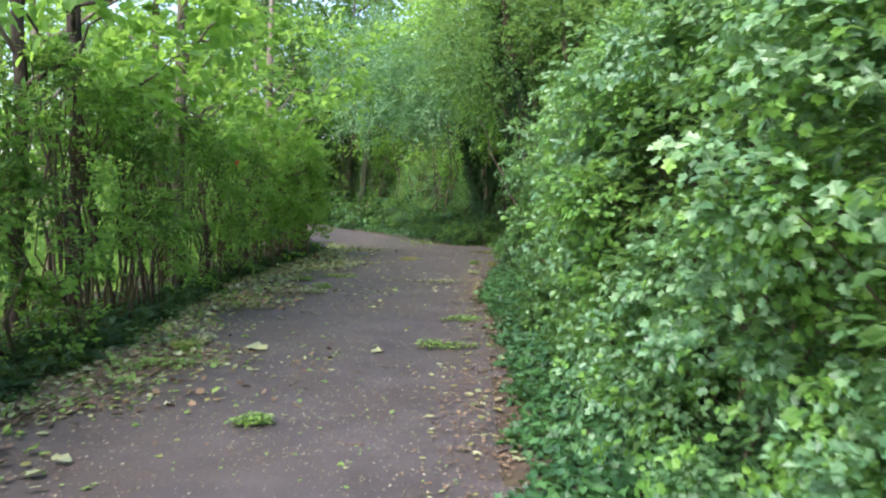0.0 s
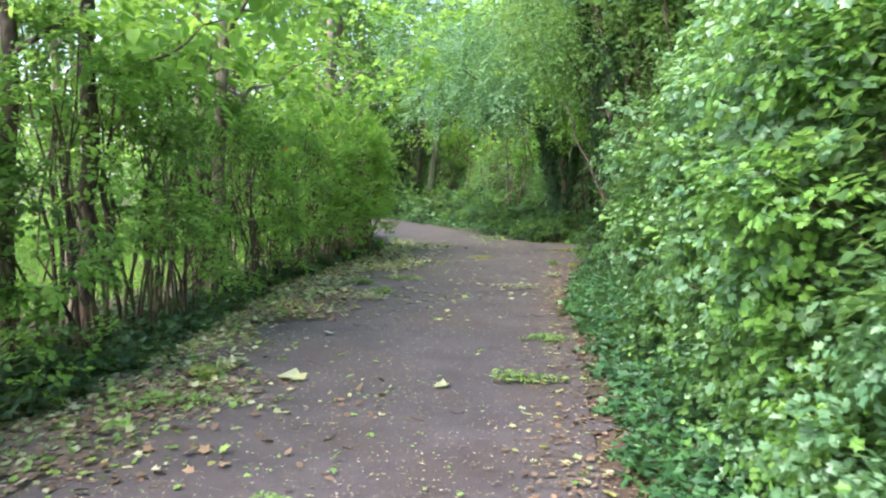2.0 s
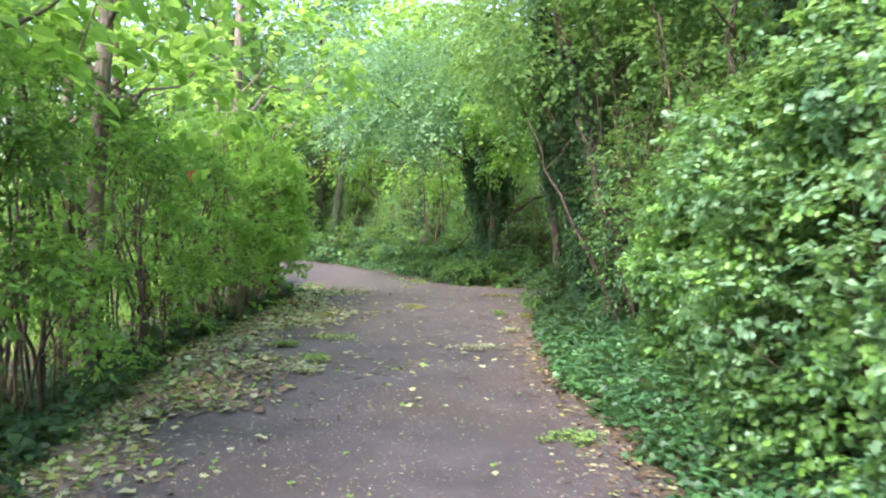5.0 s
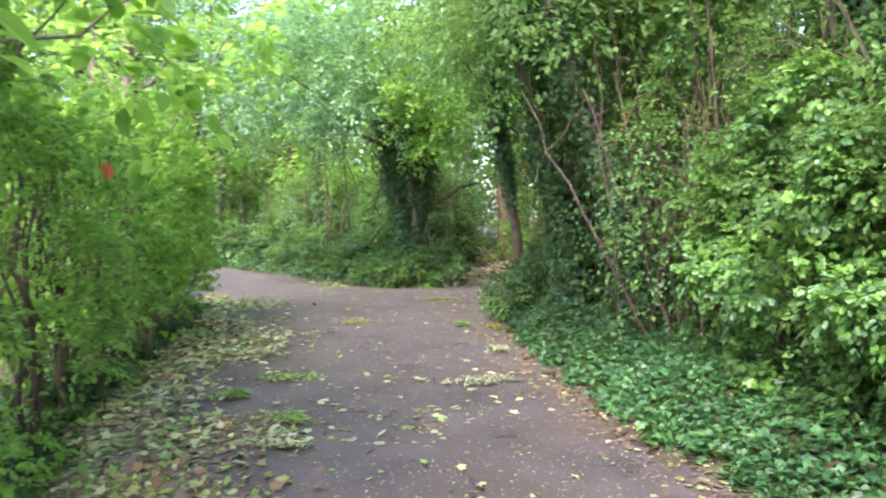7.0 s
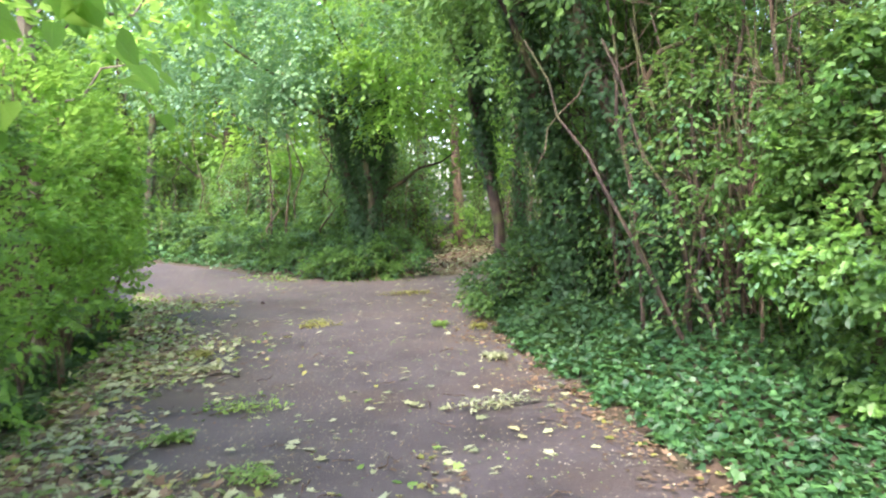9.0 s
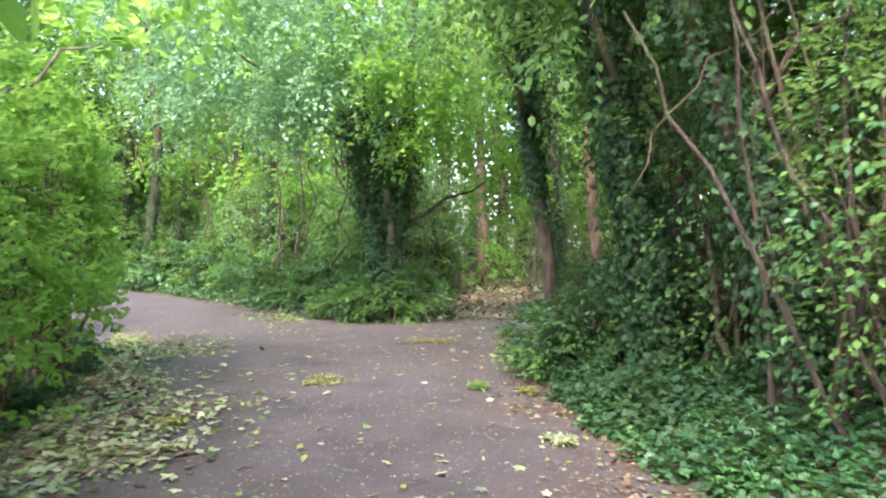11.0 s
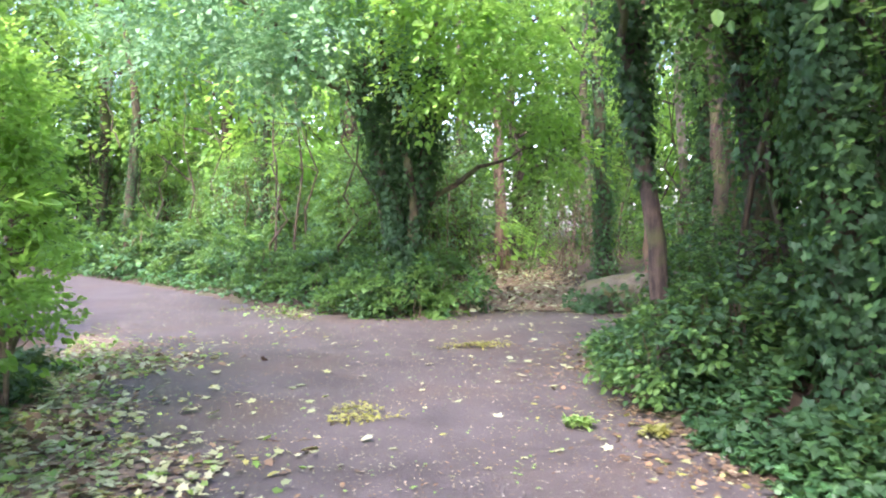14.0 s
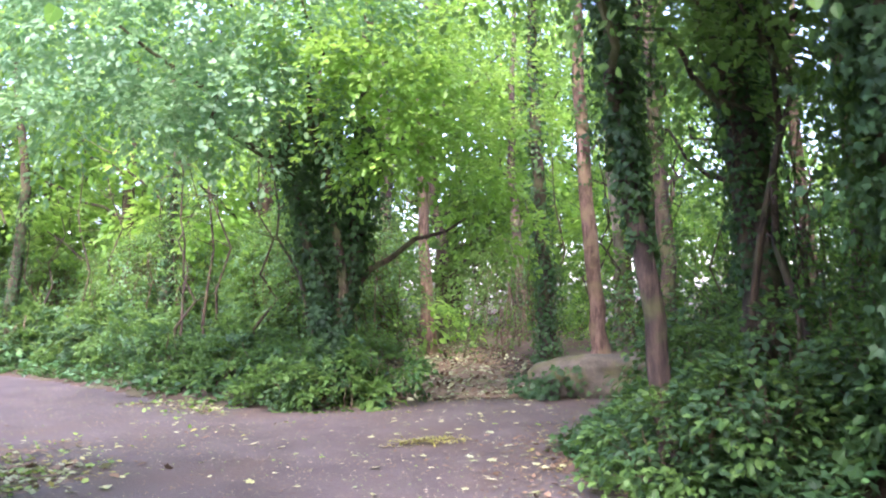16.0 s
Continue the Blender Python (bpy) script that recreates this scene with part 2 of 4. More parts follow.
        a[i] = unit(a[i - 1] - d[i] * (a[i - 1] @ d[i]))
    b = np.cross(d, a)
    th = np.linspace(0, 2 * np.pi, sides, endpoint=False)
    r = radii[:, None] * (1 + rough * rng.normal(0, 1, (k, sides)))
    V = pts[:, None] + r[..., None] * (np.cos(th)[None, :, None] * a[:, None] + np.sin(th)[None, :, None] * b[:, None])
    V = np.concatenate([V.reshape(-1, 3), pts[-1:] + d[-1:] * radii[-1]])
    T = []
    for i in range(k - 1):
        for j in range(sides):
            p, q = i * sides + j, i * sides + (j + 1) % sides
            T += [(p, q, q + sides), (p, q + sides, p + sides)]
    for j in range(sides):
        T.append(((k - 1) * sides + j, (k - 1) * sides + (j + 1) % sides, k * sides))
    return V, np.array(T)


def bendy(a, b, k=5, wobble=0.08, sag=0.0):
    a, b = np.array(a, float), np.array(b, float)
    u = np.linspace(0, 1, k)[:, None]
    w = rng.normal(0, wobble, (k, 3)) * np.sin(np.pi * u) * np.linalg.norm(b - a)
    p = a + (b - a) * u + w
    p[:, 2] += sag * 4 * (u * (1 - u))[:, 0]
    return p


def bumps(p, seed, scale=1.0):
    s = np.random.default_rng(seed)
    out = np.zeros(len(p))
    for i in range(6):
        out += np.sin(p @ s.normal(0, 2.2 * scale * (1 + 0.5 * i), 3) + s.uniform(0, 6.3)) / (1.6 + i)
    return out / 2.2


def sprays(C, D, per, length, width, droop=0.45, out=0.3):
    """Leaf places, facings and directions on flat drooping sprays that grow from C along D."""
    k = len(C)
    A = unit(D + rng.normal(0, 0.3, (k, 3)))
    side = np.cross(A, UP) + rng.normal(0, 0.25, (k, 3))
    side = unit(side)
    face = np.cross(side, A)
    face *= np.where(face[:, 2:3] < 0, -1, 1)
    n = k * per
    A, side, face = (np.repeat(q, per, 0) for q in (A, side, face))
    L = np.repeat(length * rng.uniform(0.6, 1.3, k), per)
    u = rng.uniform(0.0, 1.0, n)
    w = rng.uniform(-1, 1, n)
    P = np.repeat(C, per, 0) + A * (u * L)[:, None] + side * (w * width * (1.05 - u) ** 0.5)[:, None] + face * rng.normal(0, 0.12 * width, (n, 1))
    P[:, 2] -= droop * L * u * u
    T = unit(A * (0.4 + 0.6 * u)[:, None] + side * (0.8 * np.sign(w) * (1 - 0.5 * u))[:, None] - UP * (0.2 + droop * u)[:, None])
    return P, unit(face + out * A), T


def tufts(C, D, radius, size_of):
    """Gather the places C into rounded tufts of that radius, which leave hollows between them."""
    k = len(C)
    m = max(k // size_of, 3)
    pick = rng.permutation(k)[:m]
    own = np.concatenate([np.argmin(((C[i:i + 2000, None] - C[pick][None]) ** 2).sum(-1), 1) for i in range(0, k, 2000)])
    q = unit(rng.normal(0, 1, (k, 3)) + D[pick][own] * 0.75 + UP * 0.3)
    r = radius * rng.uniform(0.6, 1.3, m)[own] * rng.uniform(0.25, 1.0, k) ** 0.5
    return C[pick][own] + q * r[:, None], unit(q + 0.3 * D[pick][own]), own / m


# ---- the plan: the edge of the tarmac, counter-clockwise ----
EDGE = np.array([(0.6, -9), (0.58, 9), (0.42, 11), (0.58, 13), (0.75, 15), (1.15, 17), (1.3, 18.2), (1.7, 19), (3.2, 20.3), (5, 20.8), (11, 20.3),
                 (11, 21.6), (4.7, 21.3), (3.1, 22.15), (1.8, 22.8), (1.45, 22.9), (0.5, 22.4), (-0.5, 22.8), (-1.5, 24.4), (-3, 27.9), (-5, 31.5), (-9, 40), (-13, 46),
                 (-17, 44), (-10, 34), (-6.2, 27), (-4.3, 22.5), (-3.3, 19.5), (-3.3, 17), (-3.4, 12), (-3.2, 9), (-3.05, 6), (-3.0, -9)], float)


def edge_distance(x, y):
    """Metres outside the tarmac's edge; minus inside."""
    p = np.stack([x, y], -1)[..., None, :]
    a, b = EDGE, np.roll(EDGE, -1, 0)
    ab = b - a
    u = np.clip(((p - a) * ab).sum(-1) / (ab * ab).sum(-1), 0, 1)
    d = np.linalg.norm(p - a - ab * u[..., None], axis=-1).min(-1)
    px, py = p[..., 0], p[..., 1]
    cross = ((a[:, 1] > py) != (b[:, 1] > py)) & (px < (b[:, 0] - a[:, 0]) * (py - a[:, 1]) / (b[:, 1] - a[:, 1] + 1e-12) + a[:, 0])
    return np.where(cross.sum(-1) % 2 == 1, -d, d)


def on_track(x, y):
    """1 on the leafy track between the ivy island and the stone."""
    u = np.clip((y - 22.3) / 14, 0, 1.2)
    mid = 2.3 + 4.2 * u
    return np.clip(1.5 - np.abs(x - mid) / 1.0, 0, 1) * (y > 22) * (y < 38)


def height(x, y):
    d = edge_distance(x, y)
    lim = np.where(x < -2.0, np.where(y < 24, 0.10, 0.2), 0.42)
    lim = np.where((x > 0.9) & (y > 15.5) & (y < 21), 0.62, lim)
    u = np.clip(d / np.where((x > 0.9) & (y > 15.5) & (y < 21), 0.9, 1.5), 0, 1)
    h = lim * u * u * (3 - 2 * u) * (1 - np.clip(on_track(x, y) * 1.8, 0, 1) * 0.93)
    h = h + 0.03 * np.sin(x * 2.1 + y * 0.7) * u + 0.02 * np.sin(x * 5.3 - y * 4.1) * u
    return np.where(d < 0, -0.03, h - 0.005)


def grid(x0, x1, y0, y1, step):
    nx, ny = int(round((x1 - x0) / step)) + 1, int(round((y1 - y0) / step)) + 1
    X, Y = np.meshgrid(np.linspace(x0, x1, nx), np.linspace(y0, y1, ny), indexing="ij")
    i = (np.arange(nx - 1)[:, None] * ny + np.arange(ny - 1)[None]).ravel()
    T = np.concatenate([np.stack([i, i + ny, i + ny + 1], 1), np.stack([i, i + ny + 1, i + 1], 1)])
    return X.ravel(), Y.ravel(), T, nx, ny


# ---- ground, path ----
gx, gy, gt, nx, ny = grid(-20, 16, -10, 50, 0.3)
gv = np.stack([gx, gy, height(gx, gy)], 1)
rim = (gx < -19.99) | (gx > 15.99) | (gy < -9.99) | (gy > 49.99)
gv[rim, 2] = 0.1
far = np.array([(-600, -600, 0.1), (600, -600, 0.1), (600, 650, 0.1), (-600, 650, 0.1), (-20, -10, 0.1), (16, -10, 0.1), (16, 50, 0.1), (-20, 50, 0.1)], float)
ft = np.array([(0, 1, 5), (0, 5, 4), (1, 2, 6), (1, 6, 5), (2, 3, 7), (2, 7, 6), (3, 0, 4), (3, 4, 7)])
v, t = join((gv, gt), (far, ft))
solid("ground", v, t, M_SOIL, "dark woodland soil rising gently beside the path", "ground", kind="structure", smooth=True)

px_, py_, pt_, nx, ny = grid(-18, 11, -9, 46, 0.14)
inside = edge_distance(px_, py_) + 0.05 * np.sin(px_ * 9 + py_ * 7) + 0.04 * np.sin(py_ * 17) < 0.03
pt_ = pt_[inside[pt_].all(1)]
used = np.unique(pt_)
remap = np.full(len(px_), -1)
remap[used] = np.arange(len(used))
pz = 0.008 * np.sin(px_ * 1.7 + py_ * 0.9) + 0.006 * np.sin(py_ * 2.3 - px_) - 0.002
solid("path", np.stack([px_, py_, pz], 1)[used], remap[pt_], M_ASPHALT, "worn grey-brown tarmac footpath strewn with leaf bits", "path", kind="structure", smooth=True)

def debris(name, x0, x1, y0, y1, wide, label):
    """A thin ragged layer of leaf mould over the tarmac's margin."""
    X, Y, T, _nx, _ny = grid(x0, x1, y0, y1, 0.06)
    d = -edge_distance(X, Y)
    w = wide * (1 + 0.35 * np.sin(Y * 1.3) + 0.25 * np.sin(Y * 3.9 + 1) + 0.2 * np.sin(Y * 11.0) * np.sin(X * 9.0))
    k_ = (d < w) & (d > -0.3)
    T = T[k_[T].all(1)]
    cen = (d / w)[T].mean(1)
    T = T[rng.uniform(0, 1, len(T)) > np.clip((cen - 0.35) * 1.5, 0, 1)]
    u_ = np.unique(T)
    r_ = np.full(len(X), -1)
    r_[u_] = np.arange(len(u_))
    Z = np.maximum(height(X, Y), 0) + 0.011 + 0.004 * np.sin(X * 7 + Y * 5)
    solid(name, np.stack([X, Y, Z], 1)[u_], r_[T], M_MOULD, label, "leaf mould", kind="structure", smooth=True)


debris("leaf_mould", -3.6, -0.9, -2, 22, 0.95, "brown leaf mould along the hedge side")

tx, ty, tt, nx, ny = grid(1.0, 8.5, 22.2, 37.5, 0.15)
keep = (on_track(tx, ty) > 0.35) & (edge_distance(tx, ty) > -0.12)
tt = tt[keep[tt].all(1)]
used = np.unique(tt)
remap = np.full(len(tx), -1)
remap[used] = np.arange(len(used))
solid("track", np.stack([tx, ty, np.maximum(height(tx, ty), 0) + 0.015], 1)[used], remap[tt], M_TRACK, "bare earth side track covered with dry leaves", "track", kind="structure", smooth=True)


def scatter(n, x0, x1, y0, y1, keep):
    """About n places in a box where keep(x, y) is above a random threshold."""
    x, y = rng.uniform(x0, x1, n), rng.uniform(y0, y1, n)
    k = keep(x, y) > rng.uniform(0, 1, n)
    return x[k], y[k]


# ---- plants ----
def ivy_carpet(name, n, box, keep, mat, label, size=(0.05, 0.09), lift=0.14, shape=L_IVY):
    x, y = scatter(n, *box, keep)
    z = height(x, y) + rng.uniform(0.0, 1.0, len(x)) ** 1.5 * lift * (0.6 + 0.4 * np.sin(x * 4.1) * np.sin(y * 3.7)) + 0.01
    P = np.stack([x, y, z], 1)
    N = np.tile(UP, (len(x), 1)) + rng.normal(0, 0.25, (len(x), 3))
    v, t = leaves(P, N, rng.uniform(*size, len(x)), shape, 0.1, 0.35)
    return solid(name, v, t, mat, label, "ivy", kind="stuff")


def bush_parts(root, half, tall, count, size, shape, mats, seed, low=0.0, per=9, spread=0.10, face=0.0, stems=16, stem_mat=None, lean=0.0, bump=0.2, voids=0.0, gaps=0.0, spray=(0.07, 1.16), tuft=None, droop=0.45, reach=3.0, out=0.5, rise=-0.1):
    """Stems and a shell of leaf clumps. half: half depth and half length; low: how bare the foot is; face: share moved to the -x side."""
    s = np.random.default_rng(seed)
    k = count // per
    z = s.uniform(0.03, 1.0, k * 2)
    z = z[s.uniform(0, 1, len(z)) < 1 - low * np.clip(1 - z / 0.34, 0, 1)][:k]
    k = len(z)
    th = s.uniform(-np.pi, np.pi, k)
    th = np.where((s.uniform(0, 1, k) < face) & (np.cos(th) > 0), np.pi - th, th)
    prof = (0.80 + 0.25 * np.sin(np.pi * np.clip(z * 1.05, 0, 1))) * np.sqrt(np.clip(1.02 - z ** 5, 0.05, 1))
    inn = 1 - s.uniform(0, 1, k) ** 2.2 * 0.5
    dirs = np.stack([np.cos(th), np.sin(th), np.zeros(k)], 1)
    c = np.sign(np.cos(th)) * np.abs(np.cos(th)) ** 0.6
    sn = np.sign(np.sin(th)) * np.abs(np.sin(th)) ** 0.6
    C = np.stack([half[0] * prof * inn * c, half[1] * prof * inn * sn, z * tall], 1)
    bm_ = bumps(C * 1.1, seed)
    C[:, :2] *= (1 + bump * bm_ + 0.5 * bump * bumps(C * 2.6, seed + 1))[:, None]
    C[:, 2] *= 1 + 0.06 * bm_
    C[:, :2] *= np.where(s.uniform(0, 1, k) < spray[0], s.uniform(1.05, spray[1], k), 1.0)[:, None]
    if voids:      # hollows in the leaf wall
        C[:, :2] *= np.where(bumps(C * 2.3, seed + 7) < -0.1, 1 - voids, 1.0)[:, None]
    C[:, 0] += lean * (C[:, 2] / tall) ** 2
    if gaps:       # openings through the leaves, more of them low down
        g = bumps(C * np.array([1.2, 2.2, 1.6]), seed + 9)
        stay = g > np.quantile(g, gaps) - 0.5 * (z - 0.45)
        C, dirs, z, k = C[stay], dirs[stay], z[stay], int(stay.sum())
    D = unit(dirs * np.array([1, half[0] / half[1], 1]) + UP * (0.15 + 0.9 * z ** 3)[:, None])
    patch = bumps(C * 1.5, seed + 3) + s.normal(0, 0.35, k)
    if tuft:       # radius of the rounded tufts and sprays in each
        C, D, own = tufts(C, D, *tuft)
        patch = np.sin(own * 977.0) + s.normal(0, 0.3, k)
    P, N, along = sprays(C, unit(D + UP * rise), per, spread * reach, spread * 1.3, droop, out)
    P[:, 2] = np.maximum(P[:, 2], 0.02)
    cut = np.repeat(np.argsort(np.argsort(patch)) / k, per)
    cut = np.where(s.uniform(0, 1, len(P)) < 0.15, s.uniform(0, 1, len(P)), cut)
    lo = 0
    for i, (mat, share) in enumerate(mats):
        sel = (cut >= lo) & (cut < lo + share)
        lo += share
        v, t = leaves(P[sel], N[sel], rng.uniform(0.65, 1.25, sel.sum()) * size, shape, 0.22, 0.36, along[sel])
        tagged(part("foliage", v, t, mat, root), kind="stuff")
    pick = s.choice(k, min(stems * 3, k), replace=False)
    for i in range(stems):
        e = C[pick[i]] * np.array([0.55, 0.8, 1.0])
        e[2] = max(e[2], tall * s.uniform(0.5, 0.95))
        f = np.array([s.normal(0, half[0] * 0.3), np.clip(s.normal(0, half[1] * 0.6), -half[1], half[1]), -0.05])
        e[:2] = f[:2] * 0.6 + e[:2] * 0.5
        r = s.uniform(0.010, 0.024)
        v, t = tube(bendy(f, e, 6, 0.04), np.linspace(r, r * 0.4, 6), 5)
        part("stem", v, t, stem_mat or M_TWIG, root)
    tw = []
    for i in range(stems * 3):
        e = C[pick[i % len(pick)]]
        b0 = e * np.array([0.35, 0.9, 0.85])
        b0[2] = max(b0[2] - 0.15, 0.05)
        tw.append(tube(bendy(b0, e, 4, 0.06), np.linspace(0.006, 0.0025, 4), 4))
    v, t = join(*tw)
    tagged(part("brushwood", v, t, M_TWIG, root), kind="stuff")
    return root


def ivy_on(points, radii, n, out=0.05, size=(0.035, 0.068), shape=L_IVY, fade=0.0):
    """Ivy leaves over a limb; fade: metres over which it thickens from its foot."""
    pts, radii = np.array(points, float), np.array(radii, float)
    u = rng.uniform(0, len(pts) - 1.001, n)
    i = u.astype(int)
    f = (u - i)[:, None]
    c = pts[i] * (1 - f) + pts[i + 1] * f
    r = radii[i] * (1 - f[:, 0]) + radii[i + 1] * f[:, 0]
    d = unit(pts[i + 1] - pts[i])
    o = rng.normal(0, 1, (n, 3))
    o = unit(o - d * (o * d).sum(1, keepdims=True))
    lump = 1 + 0.8 * np.sin(c[:, 2] * 5 + o[:, 0] * 3) * np.sin(o[:, 1] * 4 + c[:, 2] * 2.3)
    if fade:
        g = np.clip((c[:, 2] - pts[0, 2]) / fade + 0.06, 0, 1)
        lump = lump * g
        k = rng.uniform(0, 1, n) < g
        c, o, r, lump, n = c[k], o[k], r[k], lump[k], int(k.sum())
    P = c + o * (r + np.abs(rng.normal(0, out, n)) * lump)[:, None]
    return leaves(P, o + UP * 0.35, rng.uniform(*size, n), shape, 0.5, 0.4)


def crown(blobs, per_m3, size, shape, clump=10, spread=0.16, hollow=0.5):
    """Leaves of a crown made of many uneven clumps inside blobs (centre, radii)."""
    vs = []
    for c, r in blobs:
        c, r = np.array(c, float), np.array(r, float)
        n = max(int(per_m3 * 4.2 * r.prod() / clump), 6)
        q = unit(rng.normal(0, 1, (n, 3))) * rng.uniform(hollow ** 3, 1, (n, 1)) ** (1 / 3)
        q *= (1 + 0.35 * bumps(q * 1.6, int(abs(c.sum()) * 100) % 9999))[:, None]
        C = c + q * r
        D = unit(q + UP * 0.1)
        C, D, _own = tufts(C, D, 0.3 * r.mean(), 9)
        P, N, along = sprays(C, D * np.array([1, 1, 0.6]), clump, spread * 2.8, spread * 1.2, 0.6)
        keep_ = P[:, 2] > 0.05
        vs.append(leaves(P[keep_], N[keep_], rng.uniform(0.7, 1.25, keep_.sum()) * size, shape, 0.35, 0.28, along[keep_]))
    return join(*vs)


def tree(name, base, trunk, limbs, blobs, leaf, label, bark, group="", ivy=None, per_m3=900, size=0.07, shape=L_OVAL, spread=0.16, category="tree", sides=12):
    """trunk: points and radii from the base; limbs: (from, to, radius); blobs: crown clumps. All from the base."""
    base = (base[0], base[1], float(height(np.array(base[0]), np.array(base[1]))))
    root = thing(name, base, label, category, group)
    pts, rad = np.array(trunk[0], float), np.array(trunk[1], float)
    k = 14
    u = np.linspace(0, 1, k) ** 1.2
    s = np.linspace(0, 1, len(pts))
    P = np.stack([np.interp(u, s, pts[:, j]) for j in range(3)], 1)
    P[1:-1, :2] += rng.normal(0, 0.015, (k - 2, 2))
    R = np.interp(u, s, rad)
    R[0] *= 1.45
    R[1] *= 1.15
    P[0, 2] = -0.12
    v, t = tube(P, R, sides, 0.05)
    part("trunk", v, t, bark, root, smooth=True)
    for a, b, r in limbs:
        L = bendy(a, b, 7, 0.05, 0.04)
        v, t = tube(L, np.linspace(r, r * 0.25, 7), 7, 0.05)
        part("limb", v, t, bark, root, smooth=True)
    if ivy:
        n, lo, hi, out, mat = ivy
        m = (P[:, 2] >= lo - 0.2) & (P[:, 2] <= hi)
        pairs = [ivy_on(P[m], R[m], n, out, fade=1.3 if lo > 0.5 else 0.0)]
        v, t = join(*pairs)
        part("ivy", v, t, mat, root, "dark glossy ivy climbing the trunk")
    if blobs:
        v, t = crown(blobs, per_m3, size, shape, 10, spread)
        part("crown", v, t, leaf, root)
    return root


# ---- right: bushes beside the path ----
def bush_row():
    kinds = []
    # M_SHADE shares paint shade into the bushes, most in the farthest kind
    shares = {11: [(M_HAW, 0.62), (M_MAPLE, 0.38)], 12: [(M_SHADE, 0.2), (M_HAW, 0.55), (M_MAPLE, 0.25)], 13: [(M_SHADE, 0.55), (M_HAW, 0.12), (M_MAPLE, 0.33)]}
    for sd, cnt, shp, sz, tall in ((11, 33000, L_HAW, 0.04, 3.0), (12, 30000, L_LOBED, 0.045, 2.75), (13, 17000, L_LOBED, 0.05, 2.4)):
        b = thing("hawthorn_bush", (0, 0, 0), "dense green hawthorn bush with lobed leaves beside the path", "bush", "bushes beside the path")
        bush_parts(b, (0.8, 1.3), tall, cnt, sz, shp, shares[sd], sd, 0.12, 15, 0.075, 0.8, 14, None, 0.0, 0.4, 0.3, 0.05, (0.06, 1.1), (0.21, 20), 0.2, 2.3, 1.1)
        # inner leaves, the bush's inside shade put into their dark green
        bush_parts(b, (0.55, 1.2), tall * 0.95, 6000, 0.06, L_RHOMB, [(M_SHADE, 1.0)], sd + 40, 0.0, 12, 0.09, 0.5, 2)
        kinds.append(b)
    for k, spots in ((0, [(1.98, 0.8, -5), (1.85, 3.0, 6)]), (1, [(1.75, 5.2, -4), (1.75, 7.2, 8), (2.05, -1.6, 4)]), (2, [(2.0, 9.2, 5), (2.1, 11.0, -8)])):
        for i, (x, y, a) in enumerate(spots):
            if i == 0:
                kinds[k].matrix_basis = pose(x, y, 0.1, 0, 0, a)
            else:
                copy_thing(kinds[k], pose(x, y, 0.1, 0, 0, a))


bush_row()


def right_bed(x, y):
    d = edge_distance(x, y)
    return np.clip((d + 0.02 + 0.07 * np.sin(y * 6.1) + 0.05 * np.sin(y * 13.7)) * 6, 0, 1) * (x > 0.2) * (y < 21.5) * np.clip(1.4 - d / 2.4, 0, 1)


ivy_carpet("ivy_carpet", 84000, (0.3, 3.2, -1, 20.9), right_bed, M_IVY, "glossy green ivy carpet spilling to the path edge", (0.042, 0.078), 0.16)
ivy_carpet("ivy_carpet", 24000, (0.7, 5.5, 13, 21.5), right_bed, M_IVYDARK, "dark ivy mound at the path junction", (0.04, 0.075), 0.26)

ivy_carpet("ivy_carpet", 6500, (0.9, 2.6, 14.2, 17.6), right_bed, M_IVYDARK, "dark ivy over the foot of the junction trees", (0.05, 0.09), 0.34)

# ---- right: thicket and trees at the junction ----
# M_SHADE crowns carry the gloom under the canopy in their leaf colour
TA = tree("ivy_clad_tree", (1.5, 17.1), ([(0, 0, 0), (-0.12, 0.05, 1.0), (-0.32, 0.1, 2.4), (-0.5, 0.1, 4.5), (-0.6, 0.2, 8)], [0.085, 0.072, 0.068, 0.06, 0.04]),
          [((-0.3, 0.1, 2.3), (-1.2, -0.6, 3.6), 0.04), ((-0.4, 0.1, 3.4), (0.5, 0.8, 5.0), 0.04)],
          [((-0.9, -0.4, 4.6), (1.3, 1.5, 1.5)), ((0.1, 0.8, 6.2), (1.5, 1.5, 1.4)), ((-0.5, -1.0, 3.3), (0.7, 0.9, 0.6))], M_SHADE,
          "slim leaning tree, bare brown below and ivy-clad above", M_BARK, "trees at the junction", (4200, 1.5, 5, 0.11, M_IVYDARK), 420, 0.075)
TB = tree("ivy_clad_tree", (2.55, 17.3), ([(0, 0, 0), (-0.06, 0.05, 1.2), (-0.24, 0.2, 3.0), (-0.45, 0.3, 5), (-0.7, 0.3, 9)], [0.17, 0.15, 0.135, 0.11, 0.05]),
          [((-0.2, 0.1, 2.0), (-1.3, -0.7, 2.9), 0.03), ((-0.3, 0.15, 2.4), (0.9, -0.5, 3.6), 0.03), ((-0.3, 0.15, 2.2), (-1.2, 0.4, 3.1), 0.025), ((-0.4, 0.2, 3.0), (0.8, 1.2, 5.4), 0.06)],
